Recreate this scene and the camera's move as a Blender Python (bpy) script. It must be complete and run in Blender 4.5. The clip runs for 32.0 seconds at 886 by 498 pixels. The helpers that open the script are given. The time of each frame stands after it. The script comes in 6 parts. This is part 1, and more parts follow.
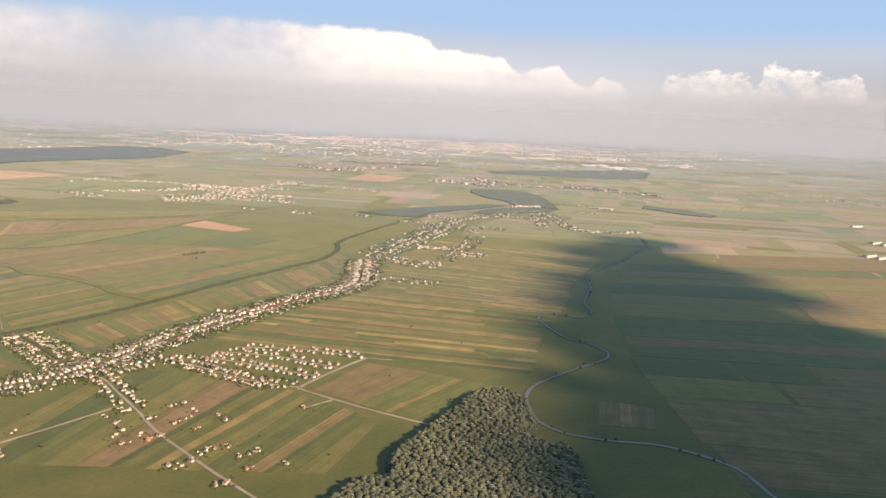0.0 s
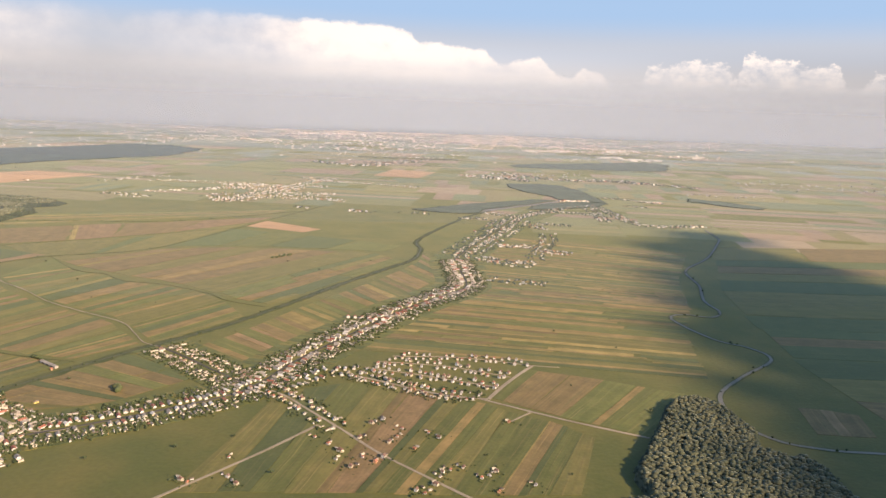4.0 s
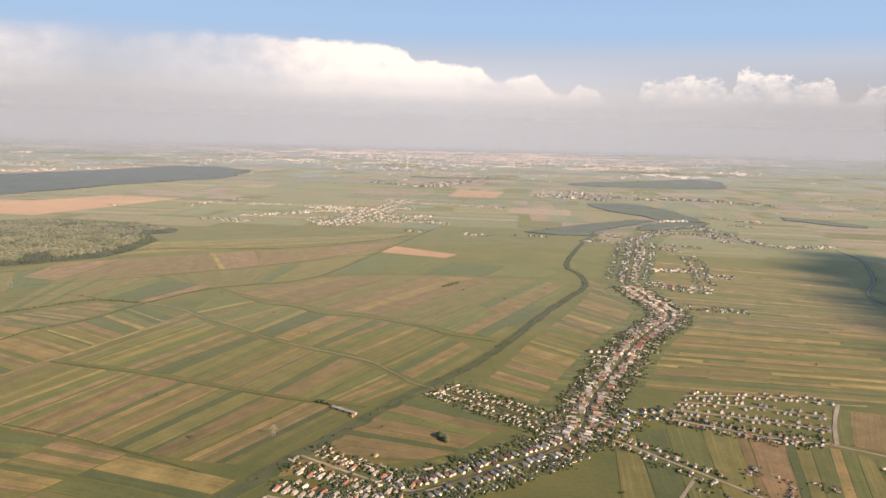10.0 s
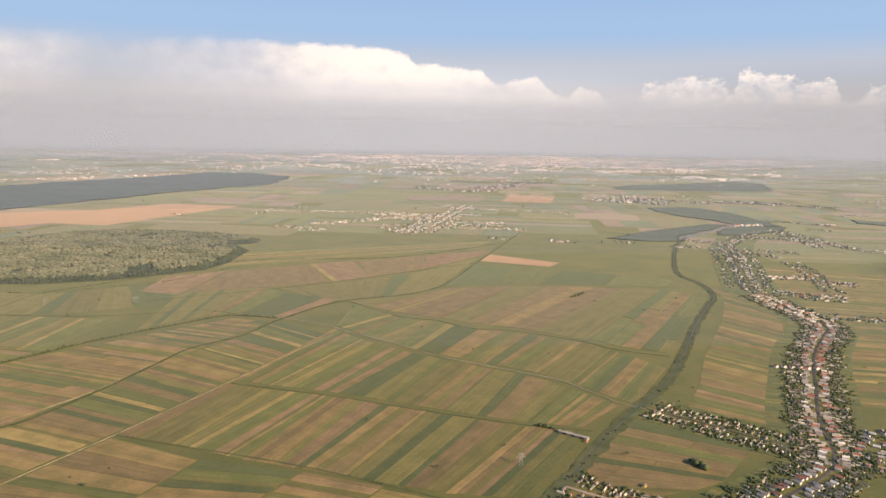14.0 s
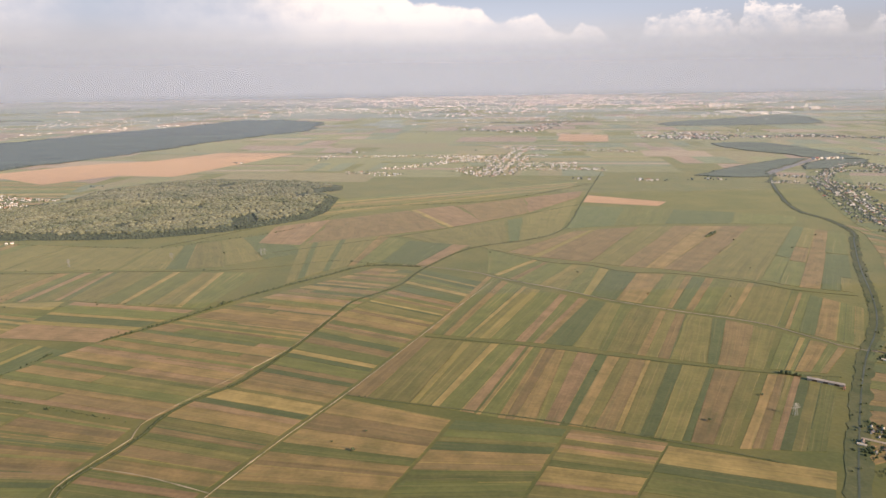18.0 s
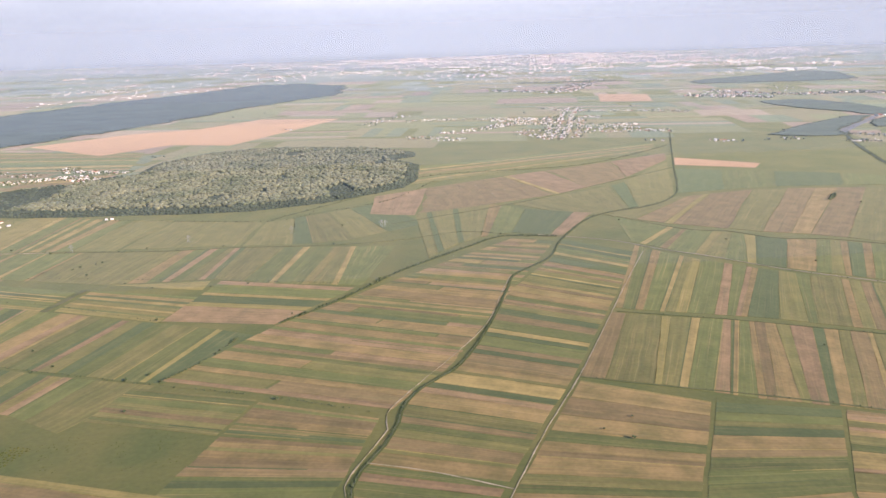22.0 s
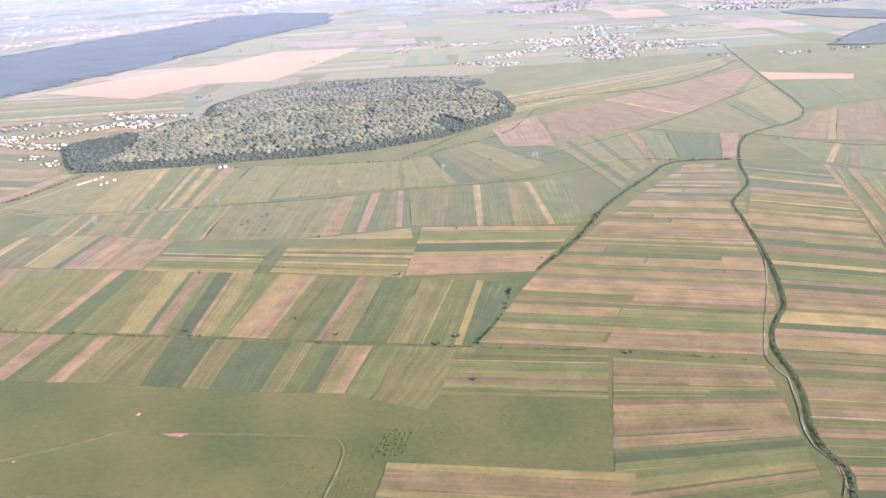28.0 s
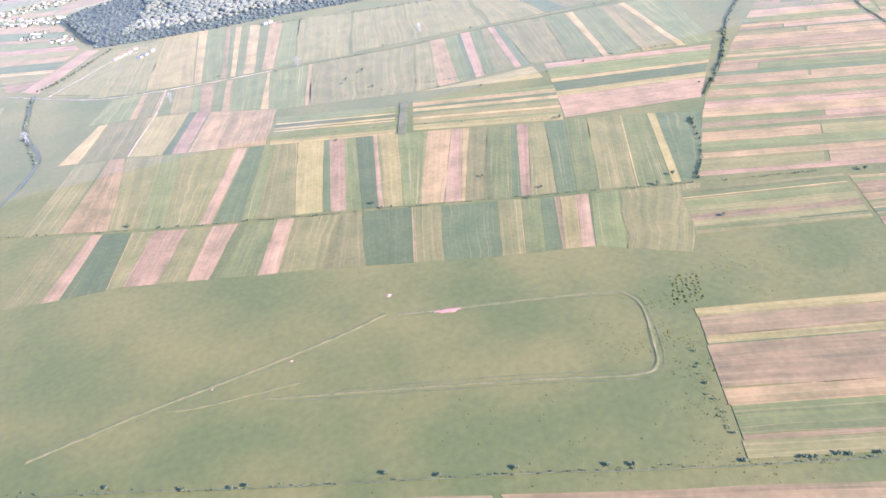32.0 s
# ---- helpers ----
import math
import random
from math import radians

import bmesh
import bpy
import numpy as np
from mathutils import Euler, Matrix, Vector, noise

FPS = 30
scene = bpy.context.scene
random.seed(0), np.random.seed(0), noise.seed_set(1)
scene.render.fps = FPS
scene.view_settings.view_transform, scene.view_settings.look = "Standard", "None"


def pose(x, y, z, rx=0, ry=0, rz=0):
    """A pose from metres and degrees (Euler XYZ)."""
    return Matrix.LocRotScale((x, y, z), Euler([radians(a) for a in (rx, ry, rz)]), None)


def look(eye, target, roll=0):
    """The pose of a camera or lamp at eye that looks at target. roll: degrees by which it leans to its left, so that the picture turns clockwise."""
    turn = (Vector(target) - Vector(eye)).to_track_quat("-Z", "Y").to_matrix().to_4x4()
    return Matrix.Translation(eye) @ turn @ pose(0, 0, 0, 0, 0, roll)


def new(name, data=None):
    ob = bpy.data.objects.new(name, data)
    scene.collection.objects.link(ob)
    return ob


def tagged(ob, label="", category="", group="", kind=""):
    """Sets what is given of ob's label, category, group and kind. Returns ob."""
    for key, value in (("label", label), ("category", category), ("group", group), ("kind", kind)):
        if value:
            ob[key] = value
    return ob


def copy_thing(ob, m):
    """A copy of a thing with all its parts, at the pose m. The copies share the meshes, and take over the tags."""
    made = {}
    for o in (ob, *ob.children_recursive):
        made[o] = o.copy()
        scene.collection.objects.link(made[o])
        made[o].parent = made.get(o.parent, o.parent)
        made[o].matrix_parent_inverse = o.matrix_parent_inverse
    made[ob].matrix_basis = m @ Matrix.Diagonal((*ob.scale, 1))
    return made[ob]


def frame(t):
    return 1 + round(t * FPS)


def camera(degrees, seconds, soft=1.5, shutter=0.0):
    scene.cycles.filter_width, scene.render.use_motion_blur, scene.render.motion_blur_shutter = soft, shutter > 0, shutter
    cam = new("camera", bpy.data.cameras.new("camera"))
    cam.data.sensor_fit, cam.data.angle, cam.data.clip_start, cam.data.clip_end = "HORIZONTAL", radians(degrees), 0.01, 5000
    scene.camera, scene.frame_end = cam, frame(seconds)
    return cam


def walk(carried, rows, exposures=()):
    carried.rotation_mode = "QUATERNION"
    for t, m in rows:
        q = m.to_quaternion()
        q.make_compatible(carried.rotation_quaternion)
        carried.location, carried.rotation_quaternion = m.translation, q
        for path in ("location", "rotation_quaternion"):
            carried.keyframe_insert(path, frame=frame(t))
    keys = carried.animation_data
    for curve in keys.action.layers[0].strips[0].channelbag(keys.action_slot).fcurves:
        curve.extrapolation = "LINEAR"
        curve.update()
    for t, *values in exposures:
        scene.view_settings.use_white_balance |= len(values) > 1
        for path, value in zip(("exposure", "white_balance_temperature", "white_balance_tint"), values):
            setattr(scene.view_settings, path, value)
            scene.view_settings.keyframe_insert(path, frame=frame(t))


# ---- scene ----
cam = camera(62.0, 32.0)
PATH = [
    (0.0, -0.00, -0.00, 132.09, 79.836, -2.544, -1.805),
    (0.5, -12.01, 2.60, 132.03, 80.096, -2.506, -1.915),
    (1.0, -23.99, 5.26, 131.98, 80.470, -2.698, -2.599),
    (1.5, -35.98, 7.94, 131.97, 80.823, -2.440, -2.759),
    (2.0, -47.98, 10.60, 131.95, 81.192, -2.393, -3.318),
    (2.5, -59.96, 13.18, 131.85, 80.880, -2.369, -3.718),
    (3.0, -72.01, 15.53, 131.64, 80.526, -2.252, -3.850),
    (3.5, -84.09, 17.84, 131.41, 79.528, -2.283, -3.329),
    (5.5, -132.99, 27.64, 130.83, 79.100, -1.444, -3.181),
    (6.0, -145.29, 30.14, 130.70, 78.570, -1.422, -3.148),
    (6.5, -157.70, 32.78, 130.77, 78.582, -1.413, -3.057),
    (7.0, -170.01, 35.38, 130.85, 79.195, -1.796, -3.004),
    (7.5, -182.33, 37.88, 130.86, 79.180, -1.519, -2.871),
    (8.0, -194.65, 40.38, 130.87, 79.859, -1.667, -2.938),
    (8.5, -206.99, 43.02, 130.97, 79.977, -1.601, -2.637),
    (9.0, -219.47, 45.71, 131.07, 80.175, -1.655, -3.066),
    (9.5, -232.11, 48.44, 131.24, 80.442, -1.429, -3.207),
    (10.0, -244.79, 51.05, 131.46, 80.669, -1.418, -3.406),
    (10.5, -257.51, 53.47, 131.71, 79.385, -0.909, -3.951),
    (11.0, -270.18, 55.81, 132.04, 79.054, -1.017, -3.432),
    (11.5, -282.75, 58.22, 132.32, 78.478, -1.068, -2.772),
    (12.0, -295.23, 60.89, 132.66, 79.113, -1.219, -2.558),
    (12.5, -307.82, 63.90, 132.94, 80.113, -1.361, -2.357),
    (13.0, -320.52, 67.08, 133.01, 81.633, -1.434, -2.960),
    (13.5, -333.17, 70.53, 132.85, 81.691, -1.235, -3.441),
    (14.0, -345.53, 74.26, 132.56, 80.901, -0.882, -3.289),
    (14.5, -357.67, 78.20, 132.08, 80.190, -0.972, -3.196),
    (16.5, -406.45, 93.44, 128.97, 78.729, -0.057, -2.598),
    (17.0, -418.49, 96.83, 128.51, 78.328, 0.256, -2.711),
    (17.5, -430.50, 99.81, 128.28, 77.954, 0.169, -2.861),
    (18.0, -442.50, 102.64, 128.28, 76.538, 0.735, -3.298),
    (18.5, -454.46, 105.55, 128.49, 75.434, 0.862, -3.100),
    (19.0, -466.22, 108.58, 128.88, 74.054, 1.414, -2.954),
    (19.5, -477.89, 111.58, 129.27, 73.417, 1.604, -2.985),
    (20.0, -489.61, 114.52, 129.54, 73.575, 1.643, -3.313),
    (20.5, -501.48, 117.46, 129.80, 73.887, 1.783, -3.541),
    (21.0, -513.38, 120.49, 130.09, 73.904, 1.577, -3.769),
    (21.5, -525.42, 123.55, 130.51, 73.755, 1.565, -3.934),
    (22.0, -537.56, 126.61, 130.99, 73.599, 1.581, -4.262),
    (22.5, -549.55, 129.78, 131.53, 73.442, 1.525, -4.624),
    (23.0, -561.50, 133.08, 131.99, 73.538, 1.463, -4.870),
    (23.5, -573.45, 136.59, 132.36, 73.427, 1.488, -5.512),
    (24.0, -585.28, 140.25, 132.59, 72.914, 1.724, -5.919),
    (24.5, -597.09, 144.04, 132.69, 72.673, 1.805, -6.220),
    (25.0, -608.69, 147.98, 132.71, 72.135, 2.010, -6.312),
    (25.5, -620.18, 151.93, 132.68, 72.185, 2.035, -6.643),
    (27.5, -665.68, 167.77, 132.45, 69.909, 2.137, -8.650),
    (28.0, -677.47, 171.72, 132.45, 67.905, 3.337, -9.483),
    (28.5, -689.18, 175.75, 132.65, 65.958, 4.023, -10.324),
    (29.0, -700.66, 179.93, 133.04, 64.082, 5.094, -11.122),
    (29.5, -712.03, 184.25, 133.52, 61.810, 5.684, -11.946),
    (30.0, -723.40, 188.85, 134.09, 59.503, 6.202, -12.752),
    (30.5, -734.67, 193.62, 134.63, 57.098, 6.771, -13.749),
    (31.0, -745.78, 198.56, 135.08, 55.884, 7.049, -14.809),
    (31.5, -756.91, 203.81, 135.59, 55.405, 6.978, -15.587),
    (32.0, -768.12, 209.36, 136.16, 55.019, 7.090, -17.012),
]
EXPOSURES = [(0.0, 0.45, 6250, 11), (9.0, 0.38, 6220, 11), (17.0, 0.31, 6130, 11), (19.0, 0.42, 5690, 13), (21.0, 0.66, 5300, 14),
             (25.0, 0.8, 5330, 18), (28.0, 1.24, 4930, 24), (29.0, 1.36, 4850, 26), (30.0, 1.84, 4570, 29), (32.0, 1.86, 4530, 30)]
walk(cam, [(t, pose(x, y, z, rx, ry, rz)) for t, x, y, z, rx, ry, rz in PATH], EXPOSURES)

# ---- sun and sky ----
SUN_WAY = Vector((0.76, -0.64)).normalized()
SUN_HIGH = radians(25)
to_sun = Vector((SUN_WAY.x * math.cos(SUN_HIGH), SUN_WAY.y * math.cos(SUN_HIGH), math.sin(SUN_HIGH)))
sun = new("sun", bpy.data.lights.new("sun", "SUN"))
sun.data.energy, sun.data.angle, sun.data.color = 5.0, radians(1.2), (1.0, 0.735, 0.485)
sun.matrix_world = look(to_sun * 900, (0, 0, 0))

world = bpy.data.worlds.new("sky")
scene.world = world
world.use_nodes = True
WT = world.node_tree
WT.nodes.clear()


def wn(kind):
    return WT.nodes.new(kind)


def wmath(op, a, b=None, clamp=False):
    node = wn("ShaderNodeMath")
    node.operation, node.use_clamp = op, clamp
    for i, v in enumerate((a, b)):
        if v is None:
            continue
        if isinstance(v, (int, float)):
            node.inputs[i].default_value = v
        else:
            WT.links.new(v, node.inputs[i])
    return node.outputs[0]


def wramp(fac, stops, mode="EASE"):
    node = wn("ShaderNodeValToRGB")
    node.color_ramp.interpolation = mode
    el = node.color_ramp.elements
    while len(el) < len(stops):
        el.new(0.5)
    for e, (p, c) in zip(el, stops):
        e.position = p
        e.color = (c, c, c, 1) if isinstance(c, (int, float)) else (*c, 1)
    WT.links.new(fac, node.inputs[0])
    return node.outputs[0]


def wmix(fac, a, b):
    node = wn("ShaderNodeMix")
    node.data_type = "RGBA"
    for i, v in ((0, fac), (6, a), (7, b)):
        if isinstance(v, (int, float)):
            node.inputs[i].default_value = v
        elif isinstance(v, tuple):
            node.inputs[i].default_value = (*v, 1)
        else:
            WT.links.new(v, node.inputs[i])
    return node.outputs[2]


nishita = wn("ShaderNodeTexSky")
nishita.sky_type, nishita.sun_disc, nishita.sun_elevation = "NISHITA", False, SUN_HIGH
nishita.sun_rotation, nishita.air_density, nishita.dust_density = math.atan2(SUN_WAY.x, SUN_WAY.y), 1.2, 2.0
clear = wn("ShaderNodeMix")
clear.data_type, clear.blend_type = "RGBA", "MULTIPLY"
clear.inputs[0].default_value = 1.0
WT.links.new(nishita.outputs[0], clear.inputs[6])
clear.inputs[7].default_value = (0.065, 0.075, 0.082, 1)
coord = wn("ShaderNodeTexCoord")
split = wn("ShaderNodeSeparateXYZ")
WT.links.new(coord.outputs["Generated"], split.inputs[0])
dx, dy, dz = split.outputs
high = wmath("MULTIPLY", wmath("ARCSINE", dz), 57.2958)                 # degrees over the horizon
round_ = wmath("MULTIPLY", wmath("ARCTAN2", dx, dy), 57.2958)           # degrees from north, to the east
az01 = wmath("ADD", wmath("DIVIDE", round_, 80.0), 0.5, True)           # -40 to 40 degrees


def wnoise(scale, detail, stretch, rough=0.55):
    mapping = wn("ShaderNodeMapping")
    mapping.inputs["Scale"].default_value = (1, 1, stretch)
    WT.links.new(coord.outputs["Generated"], mapping.inputs[0])
    n = wn("ShaderNodeTexNoise")
    n.inputs["Scale"].default_value, n.inputs["Detail"].default_value, n.inputs["Roughness"].default_value = scale, detail, rough
    WT.links.new(mapping.outputs[0], n.inputs[0])
    return wmath("SUBTRACT", n.outputs[0], 0.5)


billow = wnoise(34.0, 6.0, 1.3, 0.6)
broad = wnoise(7.0, 4.0, 2.4)
fine = wnoise(90.0, 4.0, 1.6, 0.62)
# the clear blue above, paler towards the horizon
blue = wramp(wmath("DIVIDE", high, 16.0, True), [(0.0, (0.585, 0.535, 0.505)), (0.15, (0.625, 0.575, 0.55)), (0.29, (0.565, 0.575, 0.615)), (0.46, (0.40, 0.545, 0.74)), (1.0, (0.22, 0.41, 0.75))])
side = wramp(az01, [(0.0, 0.92), (0.25, 0.97), (0.42, 1.16), (0.55, 1.2), (0.68, 1.1), (0.85, 0.88), (1.0, 0.80)], "LINEAR")
dim = wn("ShaderNodeMix")
dim.data_type, dim.blend_type = "RGBA", "MULTIPLY"
WT.links.new(wramp(wmath("DIVIDE", high, 16.0, True), [(0.0, 1.0), (0.2, 0.8), (0.36, 0.0)]), dim.inputs[0])
WT.links.new(blue, dim.inputs[6])
WT.links.new(side, dim.inputs[7])
blue = dim.outputs[2]
sky = wmix(wmath("MULTIPLY", wmath("DIVIDE", wmath("SUBTRACT", high, 9.0), 30.0, True), 0.85), blue, clear.outputs[2])
# the storm cloud with its anvil: its top by azimuth, in tenths of ten degrees
top = wramp(az01, [(0.1613, 0.633), (0.2361, 0.651), (0.2495, 0.522), (0.2626, 0.612), (0.3139, 0.649), (0.3878, 0.637), (0.4391, 0.625), (0.4863, 0.616), (0.5087, 0.557), (0.5141, 0.505), (0.5451, 0.496), (0.5772, 0.458), (0.5893, 0.369), (0.6147, 0.399), (0.6293, 0.426), (0.6443, 0.296), (0.6587, 0.266), (0.6685, 0.341), (0.6862, 0.319), (0.6953, 0.214), (0.7207, 0.104), (0.7247, 0.0)], "LINEAR")
edge = wmath("ADD", wmath("SUBTRACT", wmath("MULTIPLY", top, 10.0), high), wmath("ADD", wmath("MULTIPLY", billow, 0.8), wmath("MULTIPLY", fine, 0.35)))
sharp = wramp(az01, [(0.1589, 0.7), (0.2893, 1.6), (0.4184, 3.0), (0.5982, 4.0)], "LINEAR")
anvil = wmath("MULTIPLY", edge, sharp, True)
anvil = wmath("MULTIPLY", anvil, wramp(az01, [(0.1589, 0.5), (0.1957, 0.42), (0.2300, 0.08), (0.2456, 0.12), (0.2706, 0.28), (0.3523, 0.42), (0.4000, 0.8), (0.4919, 1.0), (0.6919, 0.9), (0.7171, 0.0)], "LINEAR"))
glow = wramp(az01, [(0.175, 0.55), (0.2345, 0.35), (0.3035, 0.3), (0.3774, 0.55), (0.4302, 1.0), (0.5376, 1.05), (0.6000, 0.8), (0.702, 0.7)], "LINEAR")
lit = wmath("ADD", glow, wmath("ADD", wmath("MULTIPLY", billow, 1.5), wmath("MULTIPLY", broad, 0.9)), True)
cloud = wmix(lit, (0.70, 0.64, 0.64), (1.22, 1.02, 0.86))
low = wramp(wmath("DIVIDE", high, 8.0, True), [(0.0, 0.0), (0.2, 0.04), (0.36, 0.42), (0.52, 0.9), (0.62, 1.0)])
sky = wmix(wmath("MULTIPLY", anvil, low), sky, cloud)
# a row of cumulus further round
tops = wramp(az01, [(0.6755, 0.0), (0.7204, 0.145), (0.7244, 0.369), (0.748, 0.383), (0.7718, 0.428), (0.7959, 0.393), (0.8035, 0.257), (0.8077, 0.425), (0.816, 0.455), (0.839, 0.425), (0.8636, 0.387), (0.8805, 0.401), (0.89, 0.254), (0.9034, 0.24), (0.9084, 0.321), (0.9176, 0.328)], "LINEAR")
puff = wmath("ADD", wmath("SUBTRACT", wmath("MULTIPLY", tops, 10.0), high), wmath("ADD", wmath("MULTIPLY", billow, 2.2), wmath("MULTIPLY", fine, 1.2)))
puff = wmath("MULTIPLY", wmath("MULTIPLY", puff, 2.6, True), wramp(az01, [(0.7071, 0.0), (0.7221, 1.0), (1.0, 1.0)], "LINEAR"))
plit = wmath("ADD", 0.62, wmath("MULTIPLY", wmath("ADD", billow, fine), 2.2), True)
pcloud = wmix(plit, (0.62, 0.60, 0.62), (1.12, 0.95, 0.82))
low2 = wramp(wmath("DIVIDE", high, 8.0, True), [(0.0, 0.0), (0.2, 0.05), (0.38, 0.4), (0.52, 0.9), (0.6, 1.0)])
sky = wmix(wmath("MULTIPLY", puff, low2), sky, pcloud)
back = wn("ShaderNodeBackground")
back.inputs[1].default_value = 0.81
WT.links.new(sky, back.inputs[0])
WT.links.new(back.outputs[0], wn("ShaderNodeOutputWorld").inputs[0])

# ---- materials ----


def surface(name, one, two, scale, fine_scale=None, rough=0.7, bump=0.0, vary=0.0, island=False, streak=0.0, sheen=0.0, spec=0.5, metal=0.0, spread=(0.35, 0.65)):
    """A surface of two colours in large patches, with a finer grain, a change from piece to piece, and furrows along v."""
    m = bpy.data.materials.new(name)
    m.use_nodes = True
    tree = m.node_tree
    p = tree.nodes["Principled BSDF"]
    p.inputs["Roughness"].default_value, p.inputs["Metallic"].default_value = rough, metal
    p.inputs["Specular IOR Level"].default_value = spec
    if sheen:
        p.inputs["Sheen Weight"].default_value, p.inputs["Sheen Roughness"].default_value = sheen, 0.32
        hue = [math.sqrt(v) for v in two]
        p.inputs["Sheen Tint"].default_value = (*[0.92 * v / max(hue) for v in hue], 1)

    def node(kind, operation=""):
        n = tree.nodes.new(kind)
        if operation:
            n.operation = operation
        return n

    tc = node("ShaderNodeTexCoord")

    def grain(s, detail=4.0, source=None, scale3=None):
        n = node("ShaderNodeTexNoise")
        n.inputs["Scale"].default_value, n.inputs["Detail"].default_value = s, detail
        src = source or tc.outputs["Object"]
        if scale3:
            mp = node("ShaderNodeMapping")
            mp.inputs["Scale"].default_value = scale3
            tree.links.new(src, mp.inputs[0])
            src = mp.outputs[0]
        tree.links.new(src, n.inputs[0])
        return n.outputs[0]

    ramp = node("ShaderNodeValToRGB")
    ramp.color_ramp.elements[0].position, ramp.color_ramp.elements[1].position = spread
    ramp.color_ramp.elements[0].color, ramp.color_ramp.elements[1].color = (*one, 1), (*two, 1)
    tree.links.new(grain(scale), ramp.inputs[0])
    value = None

    def add(sock, gain):
        nonlocal value
        n = node("ShaderNodeMath", operation="MULTIPLY_ADD")
        tree.links.new(sock, n.inputs[0])
        n.inputs[1].default_value = gain
        if value is None:
            n.inputs[2].default_value = 1.0 - gain / 2
        else:
            s = node("ShaderNodeMath", operation="SUBTRACT")
            tree.links.new(value, s.inputs[0])
            s.inputs[1].default_value = gain / 2
            tree.links.new(s.outputs[0], n.inputs[2])
        value = n.outputs[0]

    fine_out = grain(fine_scale or scale * 6, 3.0)
    add(fine_out, 0.5)
    if vary:
        if island:
            add(node("ShaderNodeNewGeometry").outputs["Random Per Island"], vary)
        else:
            add(node("ShaderNodeObjectInfo").outputs["Random"], vary)
    if streak:
        add(grain(1.0, 3.0, tc.outputs["UV"], (0.9, 0.02, 1)), streak)
        add(grain(1.0, 2.0, tc.outputs["UV"], (0.25, 0.008, 1)), streak)
    colour = ramp.outputs[0]
    if streak:
        for scale3, lo, hi, share, tone in (((1.5, 0.014, 1), 0.56, 0.70, 0.7 * streak, (0.40, 0.265, 0.105, 1)), ((0.5, 0.03, 1), 0.54, 0.72, 0.65 * streak, (0.105, 0.120, 0.032, 1))):
            pick = node("ShaderNodeMapRange")
            pick.inputs[1].default_value, pick.inputs[2].default_value, pick.inputs[4].default_value = lo, hi, share
            tree.links.new(grain(1.0, 3.0, tc.outputs["UV"], scale3), pick.inputs[0])
            blend = node("ShaderNodeMix")
            blend.data_type = "RGBA"
            tree.links.new(pick.outputs[0], blend.inputs[0])
            tree.links.new(colour, blend.inputs[6])
            blend.inputs[7].default_value = tone
            colour = blend.outputs[2]
    hsv = node("ShaderNodeHueSaturation")
    tree.links.new(value, hsv.inputs["Value"])
    tree.links.new(colour, hsv.inputs["Color"])
    tree.links.new(hsv.outputs[0], p.inputs["Base Color"])
    if bump:
        b = node("ShaderNodeBump")
        b.inputs["Strength"].default_value, b.inputs["Distance"].default_value = bump, 0.3
        tree.links.new(fine_out, b.inputs["Height"])
        tree.links.new(b.outputs[0], p.inputs["Normal"])
    return m


# sheen of meadow and crops, pales them with distance in place of haze
SH = 0.38
GROUND = surface("meadow", (0.102, 0.113, 0.023), (0.164, 0.145, 0.034), 0.03, 0.5, 0.75, 0.4, sheen=SH)


def crop(name, one, two, streak=0.6):
    return surface(name, one, two, 0.09, 0.6, 0.75, 0.3, vary=0.26, streak=streak, sheen=SH)


CROPS = {
    "green": crop("crop_green", (0.115, 0.125, 0.027), (0.158, 0.156, 0.037)),
    "dark": crop("crop_dark_green", (0.083, 0.100, 0.027), (0.110, 0.121, 0.034), 0.3),
    "olive": crop("crop_olive", (0.150, 0.138, 0.033), (0.202, 0.170, 0.045)),
    "yellow": crop("crop_yellow", (0.215, 0.178, 0.042), (0.29, 0.225, 0.062)),
    "tan": crop("crop_stubble", (0.200, 0.150, 0.044), (0.330, 0.220, 0.075)),
    "brown": crop("bare_soil_brown", (0.172, 0.126, 0.043), (0.252, 0.172, 0.062)),
    "pink": crop("bare_soil_reddish", (0.224, 0.153, 0.060), (0.352, 0.223, 0.098)),
    "straw": crop("ripe_straw", (0.25, 0.190, 0.052), (0.41, 0.292, 0.090)),
}
# far crops: haze put into paler colours and a strong sheen
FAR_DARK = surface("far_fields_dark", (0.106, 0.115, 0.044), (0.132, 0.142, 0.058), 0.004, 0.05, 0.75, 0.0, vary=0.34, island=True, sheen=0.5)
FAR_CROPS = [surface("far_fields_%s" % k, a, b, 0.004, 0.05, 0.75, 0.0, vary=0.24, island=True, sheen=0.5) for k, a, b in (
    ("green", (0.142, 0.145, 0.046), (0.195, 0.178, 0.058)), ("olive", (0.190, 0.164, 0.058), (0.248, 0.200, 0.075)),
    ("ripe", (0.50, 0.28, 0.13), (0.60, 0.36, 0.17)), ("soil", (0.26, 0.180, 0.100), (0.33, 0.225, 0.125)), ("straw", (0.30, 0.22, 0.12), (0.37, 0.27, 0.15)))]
# sheet below the crowns, its dark colour stands for shaded gaps
UNDER = surface("shaded_understorey", (0.060, 0.074, 0.042), (0.095, 0.106, 0.062), 0.05, 1.2, 0.9, 0.4)
LEAF = surface("forest_leaves", (0.106, 0.120, 0.064), (0.200, 0.196, 0.112), 0.03, 1.2, 0.9, 0.5, vary=0.55, island=True, sheen=0.5)
NEAR_LEAF = surface("wood_leaves", (0.076, 0.084, 0.042), (0.134, 0.132, 0.070), 0.08, 1.6, 0.8, 0.6, vary=0.5, island=True, sheen=0.4)
